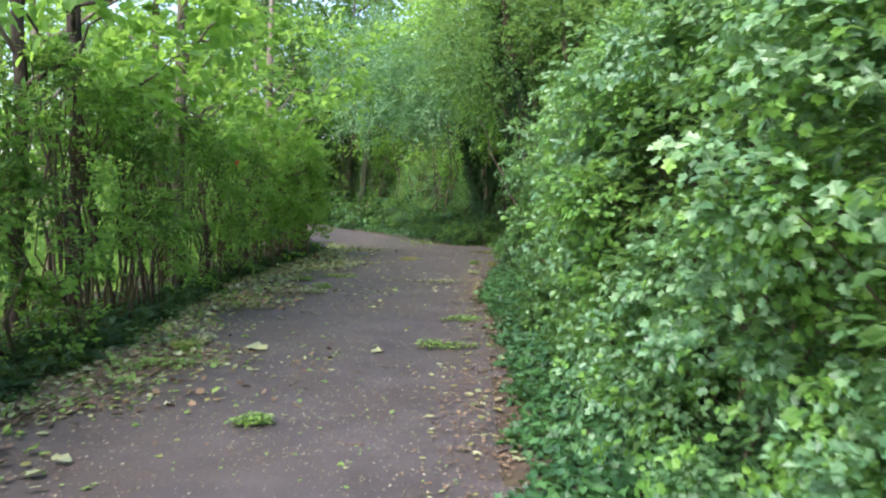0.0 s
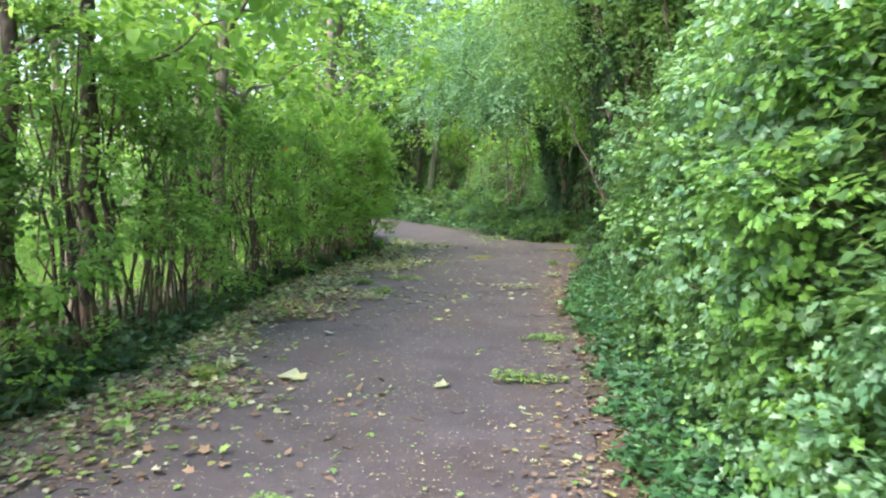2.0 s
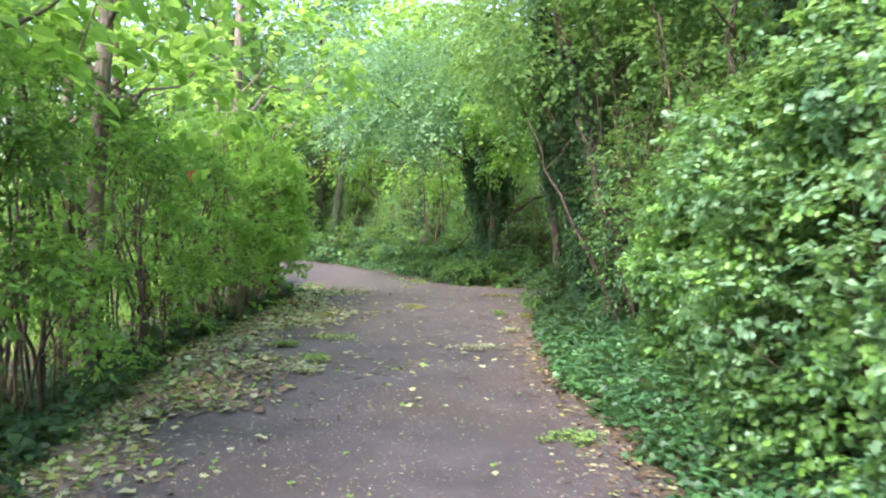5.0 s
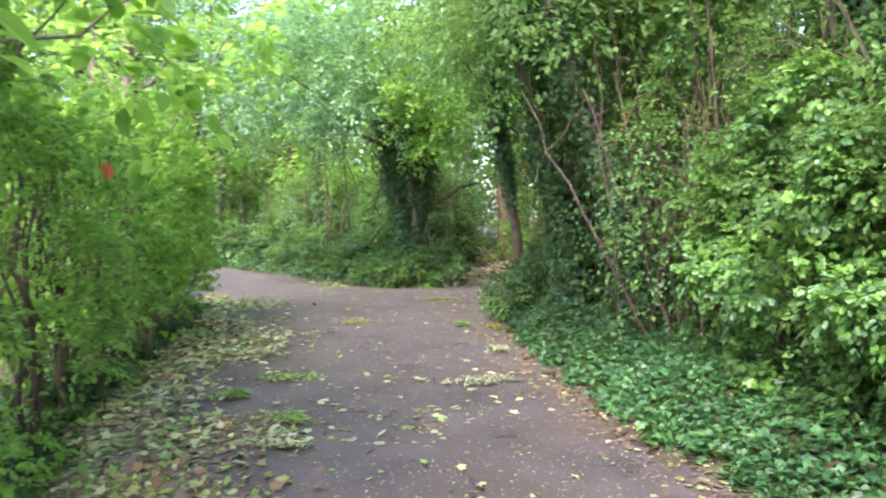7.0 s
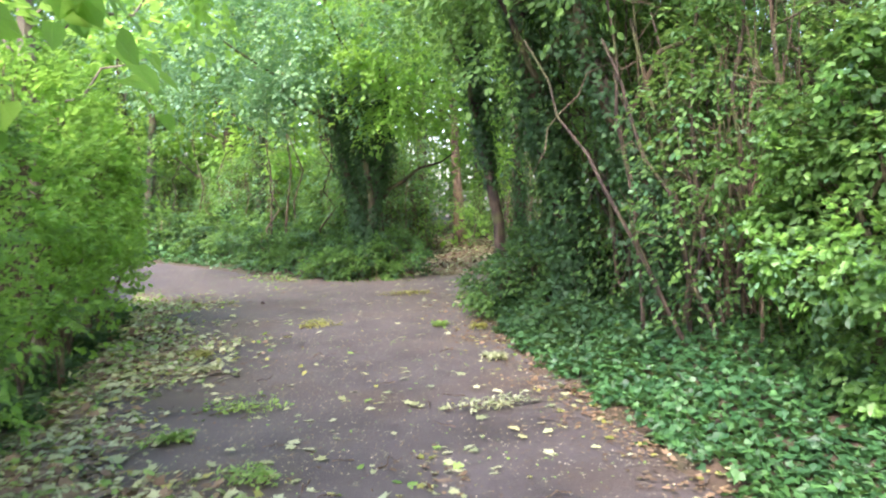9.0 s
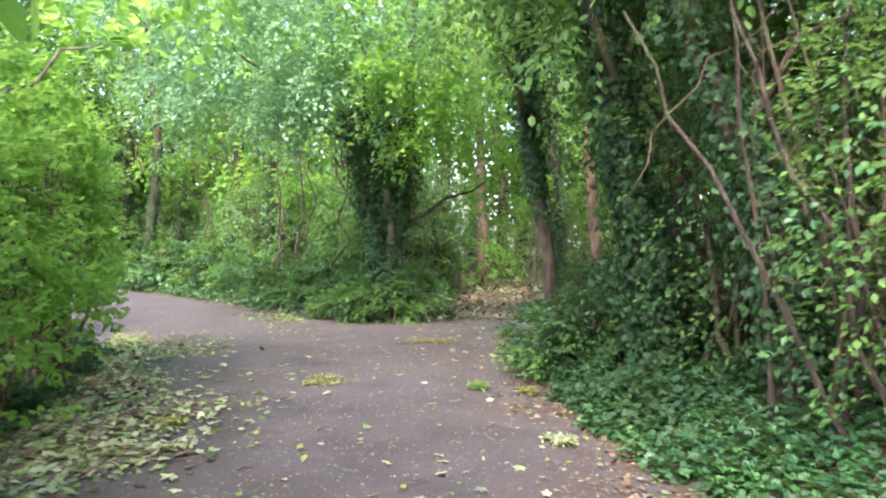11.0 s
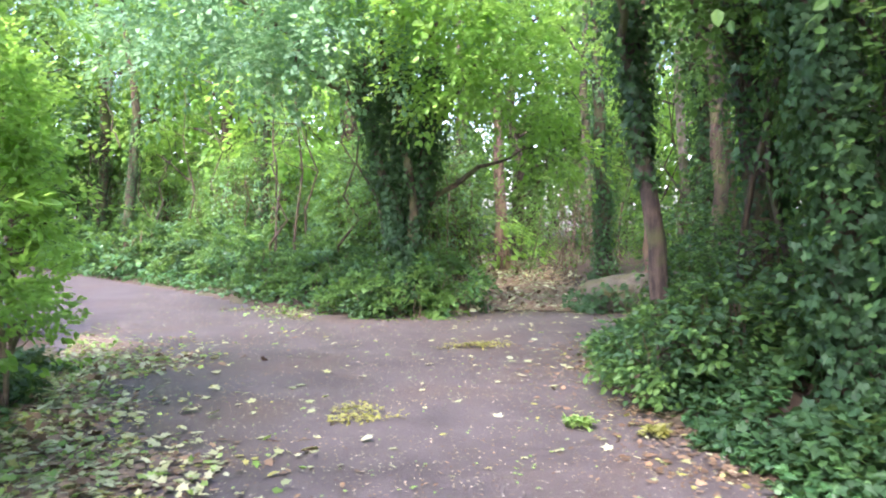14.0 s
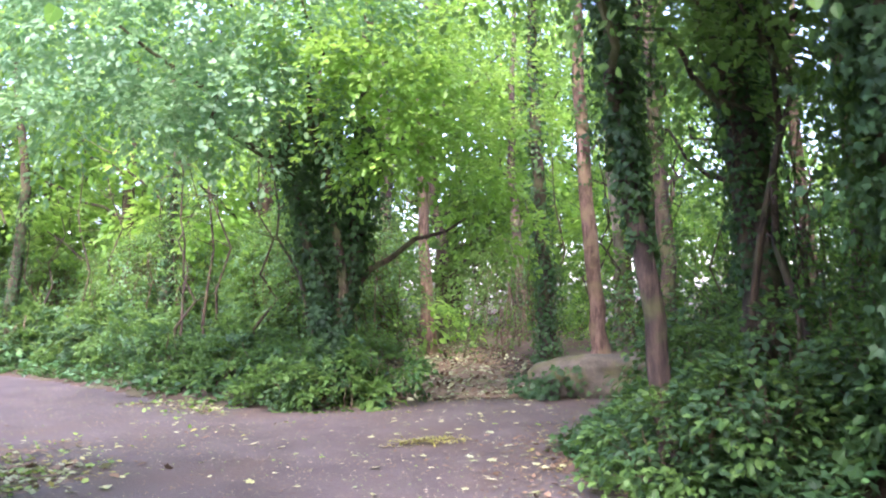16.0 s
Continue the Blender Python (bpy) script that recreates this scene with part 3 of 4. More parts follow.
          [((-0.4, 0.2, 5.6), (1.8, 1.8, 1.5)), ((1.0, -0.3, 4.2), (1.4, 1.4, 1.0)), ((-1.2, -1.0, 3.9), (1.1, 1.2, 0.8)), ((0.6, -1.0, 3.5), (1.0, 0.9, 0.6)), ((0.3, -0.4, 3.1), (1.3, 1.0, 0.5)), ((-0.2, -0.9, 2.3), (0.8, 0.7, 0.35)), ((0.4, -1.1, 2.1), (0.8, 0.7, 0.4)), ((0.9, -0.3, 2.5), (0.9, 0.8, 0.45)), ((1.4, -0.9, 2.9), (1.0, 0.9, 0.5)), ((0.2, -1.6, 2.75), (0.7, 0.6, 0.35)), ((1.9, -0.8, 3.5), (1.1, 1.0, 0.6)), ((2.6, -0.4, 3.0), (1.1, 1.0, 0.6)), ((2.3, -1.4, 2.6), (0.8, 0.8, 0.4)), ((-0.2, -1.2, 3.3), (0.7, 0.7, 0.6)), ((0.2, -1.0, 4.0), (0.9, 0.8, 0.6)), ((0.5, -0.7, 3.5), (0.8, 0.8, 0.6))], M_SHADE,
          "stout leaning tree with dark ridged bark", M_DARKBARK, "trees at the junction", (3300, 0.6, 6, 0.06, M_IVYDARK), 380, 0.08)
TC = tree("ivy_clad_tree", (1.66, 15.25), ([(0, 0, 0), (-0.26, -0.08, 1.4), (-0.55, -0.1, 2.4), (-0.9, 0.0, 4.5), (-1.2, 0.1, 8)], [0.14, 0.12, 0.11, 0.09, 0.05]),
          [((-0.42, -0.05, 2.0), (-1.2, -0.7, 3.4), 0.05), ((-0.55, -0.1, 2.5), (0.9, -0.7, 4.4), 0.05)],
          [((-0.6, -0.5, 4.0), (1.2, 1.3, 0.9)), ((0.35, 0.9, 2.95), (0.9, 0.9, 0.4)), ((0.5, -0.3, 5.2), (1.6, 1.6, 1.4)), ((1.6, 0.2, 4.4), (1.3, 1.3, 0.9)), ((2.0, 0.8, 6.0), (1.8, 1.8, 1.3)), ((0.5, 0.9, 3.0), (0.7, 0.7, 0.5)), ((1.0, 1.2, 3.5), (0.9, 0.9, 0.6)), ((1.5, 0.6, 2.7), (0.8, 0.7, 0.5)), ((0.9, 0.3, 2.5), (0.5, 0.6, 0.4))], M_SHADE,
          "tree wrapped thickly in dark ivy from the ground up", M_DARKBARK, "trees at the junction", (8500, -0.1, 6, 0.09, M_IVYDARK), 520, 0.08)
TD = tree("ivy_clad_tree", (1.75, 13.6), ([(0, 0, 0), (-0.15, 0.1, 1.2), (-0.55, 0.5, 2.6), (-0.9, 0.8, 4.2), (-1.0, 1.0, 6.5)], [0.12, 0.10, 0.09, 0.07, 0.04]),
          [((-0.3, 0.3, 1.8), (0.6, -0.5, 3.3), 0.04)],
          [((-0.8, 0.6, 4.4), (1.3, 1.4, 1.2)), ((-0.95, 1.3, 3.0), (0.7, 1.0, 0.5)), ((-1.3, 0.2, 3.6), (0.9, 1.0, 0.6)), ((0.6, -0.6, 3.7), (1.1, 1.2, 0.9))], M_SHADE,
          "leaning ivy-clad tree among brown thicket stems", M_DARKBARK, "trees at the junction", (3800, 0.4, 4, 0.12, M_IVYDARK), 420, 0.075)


# extra high crowns, out of view, added to shade the junction
for tr, pts in ((TA, [(0.2, 0.5, 8.0)]), (TB, [(0.5, 0.8, 8.0), (1.8, -0.6, 7.0)]), (TC, [(0.6, 0.2, 7.8)]), (TD, [(0.3, -0.8, 7.6), (-0.5, 0.8, 6.6)])):
    v, t = crown([(p, (1.8, 1.9, 0.9)) for p in pts], 110, 0.13, L_RHOMB, 12, 0.24)
    part("crown", v, t, M_WOODS, tr)


def thicket_bush(seed, tall, half, n, mats, label, stems=18, low=0.25, size=0.062):
    b = thing("thicket_bush", (0, 0, 0), label, "bush", "thicket bushes")
    bush_parts(b, half, tall, n, size, L_RHOMB, mats, seed, low, 8, 0.10, 0.5, stems)
    return b


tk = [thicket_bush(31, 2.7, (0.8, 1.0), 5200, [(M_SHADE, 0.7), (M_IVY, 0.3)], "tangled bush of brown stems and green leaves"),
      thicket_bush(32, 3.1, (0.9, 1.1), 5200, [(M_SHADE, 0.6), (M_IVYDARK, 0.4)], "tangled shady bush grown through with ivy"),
      thicket_bush(33, 2.6, (0.9, 1.1), 5200, [(M_SILVER, 0.3), (M_WOODS, 0.45), (M_SHADE, 0.25)], "light green woodland bush of thin brown stems", 22, 0.2, 0.085)]
edge_bushes = 13
place_list = [(2.9, 10.6, 10), (3.0, 12.3, 80), (2.2, 13.0, -30), (2.6, 14.6, 40), (3.3, 16.0, 120), (3.4, 12.0, 60), (3.3, 9.6, 0), (3.6, 14.0, 200), (4.6, 17.2, 30), (5.2, 15.8, 10), (5.9, 18.3, 70), (6.6, 15.6, 150), (4.2, 18.9, 99)]
for i in range(42):
    u = (i + 0.5) / 42 * 4
    e = np.array([(1.0, 25.2), (-0.6, 27.2), (-2.2, 30.5), (-4.8, 36), (-8, 42)])
    k = min(int(u), 3)
    p = e[k] * (1 - u + k) + e[k + 1] * (u - k)
    place_list.append((p[0] + 0.35 + rng.uniform(0, 3.2) * min(1, 0.35 + u), p[1] + 0.7 + rng.uniform(0, 2.0), rng.uniform(0, 360)))
for i, (x, y, a) in enumerate(place_list):
    z = float(height(np.array(x), np.array(y)))
    if float(on_track(np.array(x), np.array(y))) > 0.05:
        continue
    if i < 2:
        tk[i].matrix_basis = pose(x, y, z, 0, 0, a)
    elif i == edge_bushes:
        tk[2].matrix_basis = pose(x, y, z, 0, 0, a)
    else:
        copy_thing(tk[i % 2] if i < edge_bushes else tk[(2, 2, 0)[i % 3]], pose(x, y, z, 0, 0, a))

# tall shady trees behind the bushes
def thicket_tree(seed):
    s = np.random.default_rng(seed)
    r = thing("thicket_tree", (0, 0, 0), "shady ivy-clad tree rising behind the bushes", "tree", "trees behind the bushes")
    pts = bendy((0, 0, -0.1), (s.normal(-0.3, 0.2), s.normal(0, 0.3), 7.0), 9, 0.02)
    rad = np.linspace(0.15, 0.05, 9)
    v, t = tube(pts, rad, 10, 0.06)
    part("trunk", v, t, M_DARKBARK, r, smooth=True)
    v, t = ivy_on(pts[:7], rad[:7], 2600, 0.1, (0.06, 0.1))
    part("ivy", v, t, M_IVYDARK, r, "dark glossy ivy climbing the trunk")
    blobs = []
    for i in range(15):
        a, z = s.uniform(0, 6.3), s.uniform(2.3, 7.2)
        q = s.uniform(0.3, 1.35)
        c = (q * math.cos(a), 1.25 * q * math.sin(a), z)
        blobs.append((c, (0.75, 0.85, 0.5)))
        v, t = tube(bendy((0, 0, max(z - 0.8, 0.5)), c, 5, 0.06), np.linspace(0.035, 0.01, 5), 5)
        part("limb", v, t, M_DARKBARK, r)
    v, t = crown(blobs, 330, 0.075, L_OVAL, 12, 0.15)
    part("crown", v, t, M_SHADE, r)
    return r


tt_kinds = [thicket_tree(501), thicket_tree(502)]
for i, (x, y) in enumerate([(2.9, 3.6), (2.6, 11.5), (3.0, 6.4), (2.9, 9.1), (3.2, 0.6), (3.6, 12.9), (4.4, 10.4), (4.6, 5.2), (3.9, 19.1), (6.0, 23.4)]):
    m = pose(x, y, float(height(np.array(x), np.array(y))), 0, 0, (0, 130, 215, 300, 70, 20, 160, 250, 110, 340)[i])
    if i < 2:
        tt_kinds[i].matrix_basis = m
    else:
        copy_thing(tt_kinds[i % 2], m)

# bare brown stems leaning in the thicket
for i in range(13):
    s_ = np.random.default_rng(700 + i)
    x, y = 1.45 + 0.9 * s_.uniform(), 12.4 + 2.6 * s_.uniform()
    r = s_.uniform(0.012, 0.03)
    e = (s_.normal(-0.25, 0.45), s_.normal(0.2, 0.5), s_.uniform(2.4, 4.2))
    st = thing("bare_stem", (x, y, float(height(np.array(x), np.array(y)))), "bare brown leaning stem with dead twigs in the thicket", "stem", "bare stems in the thicket")
    pts = bendy((0, 0, -0.08), e, 9, 0.018)
    v, t = tube(pts, np.linspace(r, r * 0.45, 9), 6, 0.05)
    part("trunk", v, t, (M_BARK, M_DARKBARK)[i % 2], st, smooth=True)
    for j in range(5):
        a0 = pts[s_.integers(2, 8)]
        v, t = tube(bendy(a0, a0 + s_.normal(0, 0.35, 3) + UP * 0.15, 5, 0.08), np.linspace(0.007, 0.002, 5), 4)
        part("twig", v, t, M_TWIG, st)

# low bright shrub at the foot of the junction trees
for i, (x, y, s) in enumerate([(1.95, 17.45, 0.6), (3.1, 18.3, 0.8), (1.55, 16.45, 0.65), (3.7, 19.3, 0.9), (1.95, 15.7, 0.65), (2.2, 16.6, 0.85), (1.35, 16.9, 0.72)]):
    b = thing("low_shrub", (x, y, float(height(np.array(x), np.array(y)))), "low leafy shrub on the ivy mound under the trees", "shrub", "shrubs on the ivy mound")
    bush_parts(b, (0.55 * s, 0.6 * s), 0.8 * s, 1800, 0.06, L_OVAL, [(M_SHADE, 0.5), (M_IVYDARK, 0.5)], 60 + i, 0.1, 7, 0.08, 0.0, 8)

# saplings of the thicket: thin brown stems
def sapling(seed, tall, mat):
    s = np.random.default_rng(seed)
    r = thing("sapling", (0, 0, 0), "thin brown sapling with sparse leaves in the thicket", "sapling", "thicket saplings")
    top = np.array([s.normal(0, 0.35), s.normal(0, 0.35), tall])
    pts = bendy((0, 0, -0.08), top, 8, 0.035)
    v, t = tube(pts, np.linspace(0.032, 0.01, 8), 6, 0.06)
    part("trunk", v, t, mat, r, smooth=True)
    for i in range(6):
        a = pts[s.integers(2, 7)]
        e = a + np.array([s.normal(0, 0.4), s.normal(0, 0.4), s.uniform(0.0, 0.6)])
        v, t = tube(bendy(a, e, 5, 0.07), np.linspace(0.012, 0.003, 5), 5)
        br_ = part("branch", v, t, mat, r)
        P, N, along = sprays(np.tile(e, (3, 1)) - 0.3 * (e - a), unit(np.tile(e - a, (3, 1)) + rng.normal(0, 0.3, (3, 3))), 12, 0.45, 0.16)
        v, t = leaves(P, N, rng.uniform(0.045, 0.08, len(P)), L_RHOMB, 0.2, 0.3, along)
        tagged(part("foliage", v, t, M_SHADE, br_), kind="stuff")
    return r


saps = [sapling(40 + i, 3.0 + 0.5 * i, (M_BARK, M_DARKBARK)[i % 2]) for i in range(4)]
spots = []
for i in range(36):
    spots.append((1.5 + 2.2 * rng.uniform() ** 0.8 + 0.05 * i % 1, 9.5 + 7.5 * rng.uniform()))
for i in range(40):
    u = rng.uniform()
    e = np.array([(0.2, 23.6), (-1.6, 26.0), (-3.4, 30), (-6, 35.5), (-9, 41)])
    k = min(int(u * 4), 3)
    f = u * 4 - k
    p = e[k] * (1 - f) + e[k + 1] * f + np.array([0.4 + rng.uniform(0.3, 3.8), rng.uniform(0, 1.5)])
    spots.append((p[0], p[1]))
for i in range(22):
    spots.append((rng.uniform(5, 9), rng.uniform(23, 34)))
for i, (x, y) in enumerate(spots):
    if i > 3 and float(on_track(np.array(x), np.array(y))) > 0.05:
        continue
    z = float(height(np.array(x), np.array(y)))
    m = pose(x, y, z, rng.normal(0, 4), rng.normal(0, 4), rng.uniform(0, 360))
    if i < 4:
        saps[i].matrix_basis = m
    else:
        copy_thing(saps[i % 4], m)

# ---- the ivy tree on the island ----
IT = tree("ivy_tree", (0.6, 22.87), ([(0, 0, 0), (0.0, 0, 0.7), (0.28, 0.05, 1.7), (0.45, 0.1, 3.2), (0.6, 0.2, 6.5)], [0.15, 0.13, 0.12, 0.11, 0.05]),
          [((-0.02, 0, 0.55), (-0.55, 0.1, 3.6), 0.09), ((0.03, 0, 0.9), (-0.12, -0.1, 4.0), 0.08), ((0.35, 0.05, 1.5), (1.75, -0.3, 2.35), 0.055), ((0.45, 0.1, 2.8), (2.2, 0.2, 4.4), 0.06),
           ((-0.6, 0.1, 3.0), (-2.6, -0.6, 4.4), 0.06), ((-0.2, -0.1, 3.2), (-0.8, -1.8, 4.6), 0.05)],
          [((-2.2, -0.3, 4.4), (1.6, 1.5, 1.15)), ((-0.9, -1.2, 4.8), (1.5, 1.3, 1.1)), ((-3.2, -0.2, 3.7), (1.0, 1.0, 0.6)), ((-1.6, -0.9, 3.45), (0.9, 0.8, 0.5)), ((-2.6, -1.0, 3.35), (0.9, 0.8, 0.45)), ((-0.9, -1.4, 3.5), (0.9, 0.8, 0.5)), ((-3.6, 0.2, 5.4), (1.4, 1.3, 1.0))], M_SILVER,
          "large ivy-wrapped forked tree with silvery green drooping leaves", M_DARKBARK, "", None, 560, 0.085, L_OVAL, 0.15)
v, t = crown([((0.9, -1.0, 3.6), (1.3, 1.2, 0.8)), ((0.2, -1.3, 3.3), (1.0, 0.7, 0.5)), ((2.0, -0.4, 3.3), (1.1, 1.0, 0.75)), ((2.3, -0.2, 2.5), (0.7, 0.8, 0.45)), ((0.1, -1.2, 4.5), (1.2, 0.9, 0.9)), ((1.2, -1.3, 3.0), (0.9, 0.6, 0.4)), ((-0.1, -1.6, 3.4), (0.9, 0.6, 0.6)), ((0.6, -1.8, 4.1), (1.0, 0.7, 0.6))], 520, 0.085, L_OVAL, 13, 0.15)
part("crown", v, t, M_LIME, IT, "brighter yellow-green foliage of the crown")
v, t = crown([((-0.3, 0.3, 5.8), (2.4, 2.0, 1.4)), ((1.4, 0, 5.4), (1.8, 1.6, 1.1))], 120, 0.10, L_RHOMB, 10, 0.2)
part("crown", v, t, M_LIME, IT)
pairs = []
for a, b, r0, r1, n, out in (((0, 0, 0.0), (0.03, 0, 0.95), 0.19, 0.13, 1100, 0.035), ((0.03, 0, 0.8), (0.26, 0.05, 1.7), 0.10, 0.11, 800, 0.05), ((0.26, 0.05, 1.6), (0.5, 0.1, 3.6), 0.12, 0.18, 1900, 0.11),
                             ((-0.03, 0, 0.5), (-0.25, 0.05, 1.9), 0.13, 0.12, 1300, 0.05), ((-0.25, 0.05, 1.8), (-0.55, 0.1, 3.6), 0.12, 0.18, 1900, 0.11), ((0.0, 0, 1.6), (-0.1, -0.1, 3.8), 0.08, 0.13, 1300, 0.08)):
    pairs.append(ivy_on([a, b], [r0, r1], n, out, (0.045, 0.085)))
v, t = join(*pairs)
part("ivy", v, t, M_IVYDARK, IT, "thick dark ivy over the forked trunk")


# ---- the island's undergrowth ----
def island(x, y):
    d = edge_distance(x, y)
    return np.clip((d + 0.06 * np.sin(x * 5 + y * 3)) * 5, 0, 1) * (y > 22) * (x < 2.2) * np.clip(1 - on_track(x, y) * 2, 0, 1) * np.clip(1.3 - d / 3.5, 0, 1)


ivy_carpet("ivy_carpet", 60000, (-9, 2.2, 22, 40), island, M_IVY, "ivy carpet edging the wooded island", (0.07, 0.12), 0.24, L_IVYFAR)
shr = []
for i in range(3):
    b = thing("undergrowth_shrub", (0, 0, 0), "low bramble-like shrub of the woodland undergrowth", "shrub", "undergrowth shrubs")
    bush_parts(b, (0.75, 0.8), (0.75, 1.0, 0.6)[i], 2200, 0.11, L_OVAL, [((M_SHADE, M_IVY, M_IVYDARK)[i], 0.6), (M_SHADE, 0.4)], 80 + i, 0.0, 14, 0.13, 0.0, 9, None, 0.0, 0.4, 0.0, 0.0, (0.1, 1.3), (0.2, 9), 0.35)
    shr.append(b)
line = np.array([(1.25, 23.4), (0.3, 23.0), (-0.7, 23.9), (-1.4, 25.3), (-2.2, 27.0), (-3.0, 29.0), (-4.2, 31.2), (-5.3, 33.5), (-6.5, 36), (-8, 39)])
k = 0
for i in range(54):
    u = (i + 0.5) / 54 * 9
    j = min(int(u), 8)
    p = line[j] * (1 - (u - j)) + line[j + 1] * (u - j)
    off = rng.uniform(0.1, 1.1) if i % 2 == 0 else rng.uniform(1.2, 3.2)
    x, y = p[0] + off * 0.95, p[1] + off * 0.5
    if float(on_track(np.array(x), np.array(y))) > 0.2:
        continue
    m = pose(x, y, float(height(np.array(x), np.array(y))), 0, 0, rng.uniform(0, 360))
    sc = rng.uniform(0.45, 1.25) * (0.6 if i < 24 else 0.9)
    if k < 3:
        shr[k].matrix_basis = m @ Matrix.Diagonal((sc, sc, sc, 1))
    else:
        copy_thing(shr[k % 3], m).scale = (sc * rng.uniform(0.8, 1.25), sc, sc * rng.uniform(0.75, 1.2))
    k += 1

for i, (x, y, sc) in enumerate([(0.55, 22.66, 0.7), (1.05, 22.75, 0.68), (0.05, 22.75, 0.62)]):
    copy_thing(shr[i], pose(x, y, float(height(np.array(x), np.array(y))), 0, 0, 100 * i)).scale = (sc, sc, sc)

# ivy-sheathed trunks standing in the thicket
for i, (x, y, r) in enumerate([(-1.2, 30.5, 0.12), (-4.6, 34.0, 0.16), (-5.6, 37.5, 0.2), (1.3, 26.8, 0.10)]):
    tree("ivy_trunk_tree", (x, y), ([(0, 0, 0), (rng.normal(0, 0.1), 0, 1.5), (rng.normal(0, 0.2), 0.1, 4), (0, 0, 8)], [r, r * 0.85, r * 0.7, 0.04]), [((0, 0, 3), (rng.normal(0, 1), 0.3, 4.6), 0.03)],
         [((0, 0, 5.8), (1.6, 1.6, 1.2)), ((rng.normal(0, 0.6), -0.5, 3.9), (1.2, 1.1, 0.7))], (M_SILVER, M_WOODS)[i % 2], "woodland tree with dark ivy climbing its trunk", M_DARKBARK, "ivy-clad woodland trees",
         (1900, 0.1, 4.5, 0.06, M_IVYDARK), 130, 0.11, L_RHOMB, 0.2)

# ---- beyond the track: stone, slim trees, far bushes ----
def boulder():
    n, m = 72, 30
    V, T = [], []
    for i in range(n):
        for j in range(m):
            a, b = 2 * math.pi * i / n, math.pi * j / (m - 1)
            p = np.array([math.cos(a) * math.sin(b), math.sin(a) * math.sin(b), math.cos(b)])
            q = np.sign(p) * np.abs(p) ** 0.55
            w = 1 + 0.16 * noise.noise(Vector(q * 1.6)) + 0.08 * noise.noise(Vector(q * 4)) + 0.03 * noise.noise(Vector(q * 11))
            V.append((q[0] * 0.98 * w, q[1] * 0.45 * w, q[2] * 0.33 * w * (1 - 0.08 * q[0] * q[0] + 0.05 * q[0]) + 0.22))
    for i in range(n):
        for j in range(m - 1):
            a, b = i * m + j, ((i + 1) % n) * m + j
            T += [(a, a + 1, b + 1), (a, b + 1, b)]
    st = solid("boulder", np.array(V), np.array(T), M_STONE, "long low mossy boulder lying beside the track", "boulder", smooth=True)
    st.matrix_basis = pose(4.1, 21.95, 0.0, 0, -1, -30)


boulder()
x, y = rng.uniform(2.95, 3.75, 420), rng.uniform(21.75, 22.7, 420)
v, t = leaves(np.stack([x, y - 0.1, rng.uniform(0.03, 0.42, 420) * np.clip(1.3 - np.abs(x - 3.4) / 0.5, 0.2, 1)], 1), np.tile(np.array([-0.5, -0.7, 0.5]), (420, 1)), rng.uniform(0.06, 0.10, 420), L_IVY)
solid("ivy_patch", v, t, M_IVYDARK, "ivy growing over the foot of the boulder", "ivy", kind="stuff")

tree("slim_tree", (4.75, 23.1), ([(0, 0, -0.1), (-0.1, 0, 1.5), (-0.25, 0, 3.5), (-0.3, 0, 7)], [0.13, 0.11, 0.10, 0.06]), [((-0.2, 0, 2.6), (0.6, 0.5, 4.2), 0.03)],
     [((-0.3, 0.3, 6.6), (1.3, 1.3, 1.2))], M_WOODS, "slim tree with mossy brown and pale bark behind the boulder", M_REDBARK, "slim trees by the track", (350, 2.2, 5, 0.05, M_IVYDARK), 260, 0.09)
tree("slim_tree", (4.15, 23.6), ([(0, 0, 0), (-0.05, 0, 1.5), (-0.15, 0, 4), (-0.2, 0, 7)], [0.12, 0.10, 0.09, 0.05]), [((-0.1, 0, 3.0), (-0.9, 0.2, 4.4), 0.03)],
     [((-0.3, 0.3, 6.4), (1.2, 1.2, 1.1))], M_WOODS, "slim tree sheathed in ivy beside the track", M_BARK, "slim trees by the track", (2600, 0.0, 5.5, 0.09, M_IVY), 260, 0.09)
tree("slim_tree", (4.75, 30.5), ([(0, 0, 0), (0, 0, 1.0), (-0.1, 0, 3.5), (-0.2, 0, 8)], [0.24, 0.16, 0.12, 0.06]), [], [((-0.1, 0, 6.5), (1.8, 1.8, 1.5))], M_WOODS,
     "straight tree with reddish bare bark", M_REDBARK, "slim trees by the track", None, 160, 0.11)
tree("slim_tree", (3.3, 29.3), ([(0, 0, 0), (0, 0, 1.5), (0.05, 0, 4), (0, 0, 8)], [0.18, 0.15, 0.13, 0.06]), [], [((0, 0, 6.2), (1.8, 1.8, 1.4))], M_WOODS,
     "straight ivy-clad tree by the track", M_BARK, "slim trees by the track", (2200, 0, 5, 0.13, M_IVYDARK), 160, 0.11)
for i, (x, y) in enumerate([(5.6, 22.6), (6.9, 21.2 + 3), (7.4, 26.5), (6.4, 29), (5.4, 19.0), (6.3, 17.0), (7.6, 19.5), (8.6, 22.8)]):
    tree("slim_tree", (x, y), ([(0, 0, 0), (0.05, 0, 1.5), (-0.1, 0.1, 4), (0, 0, 8)], [0.13, 0.11, 0.09, 0.05]), [((0, 0, 2.4), (0.8, 0.3, 3.6), 0.03), ((0, 0, 3), (-0.7, -0.4, 4.1), 0.03)],
         [((0, 0, 5.8), (1.5, 1.5, 1.4)), ((0.5, 0.2, 4.0), (0.8, 0.8, 0.5))], M_WOODS, "slim woodland tree with brown bark and high crown", (M_BARK, M_REDBARK, M_PALEBARK)[i % 3], "slim woodland trees",
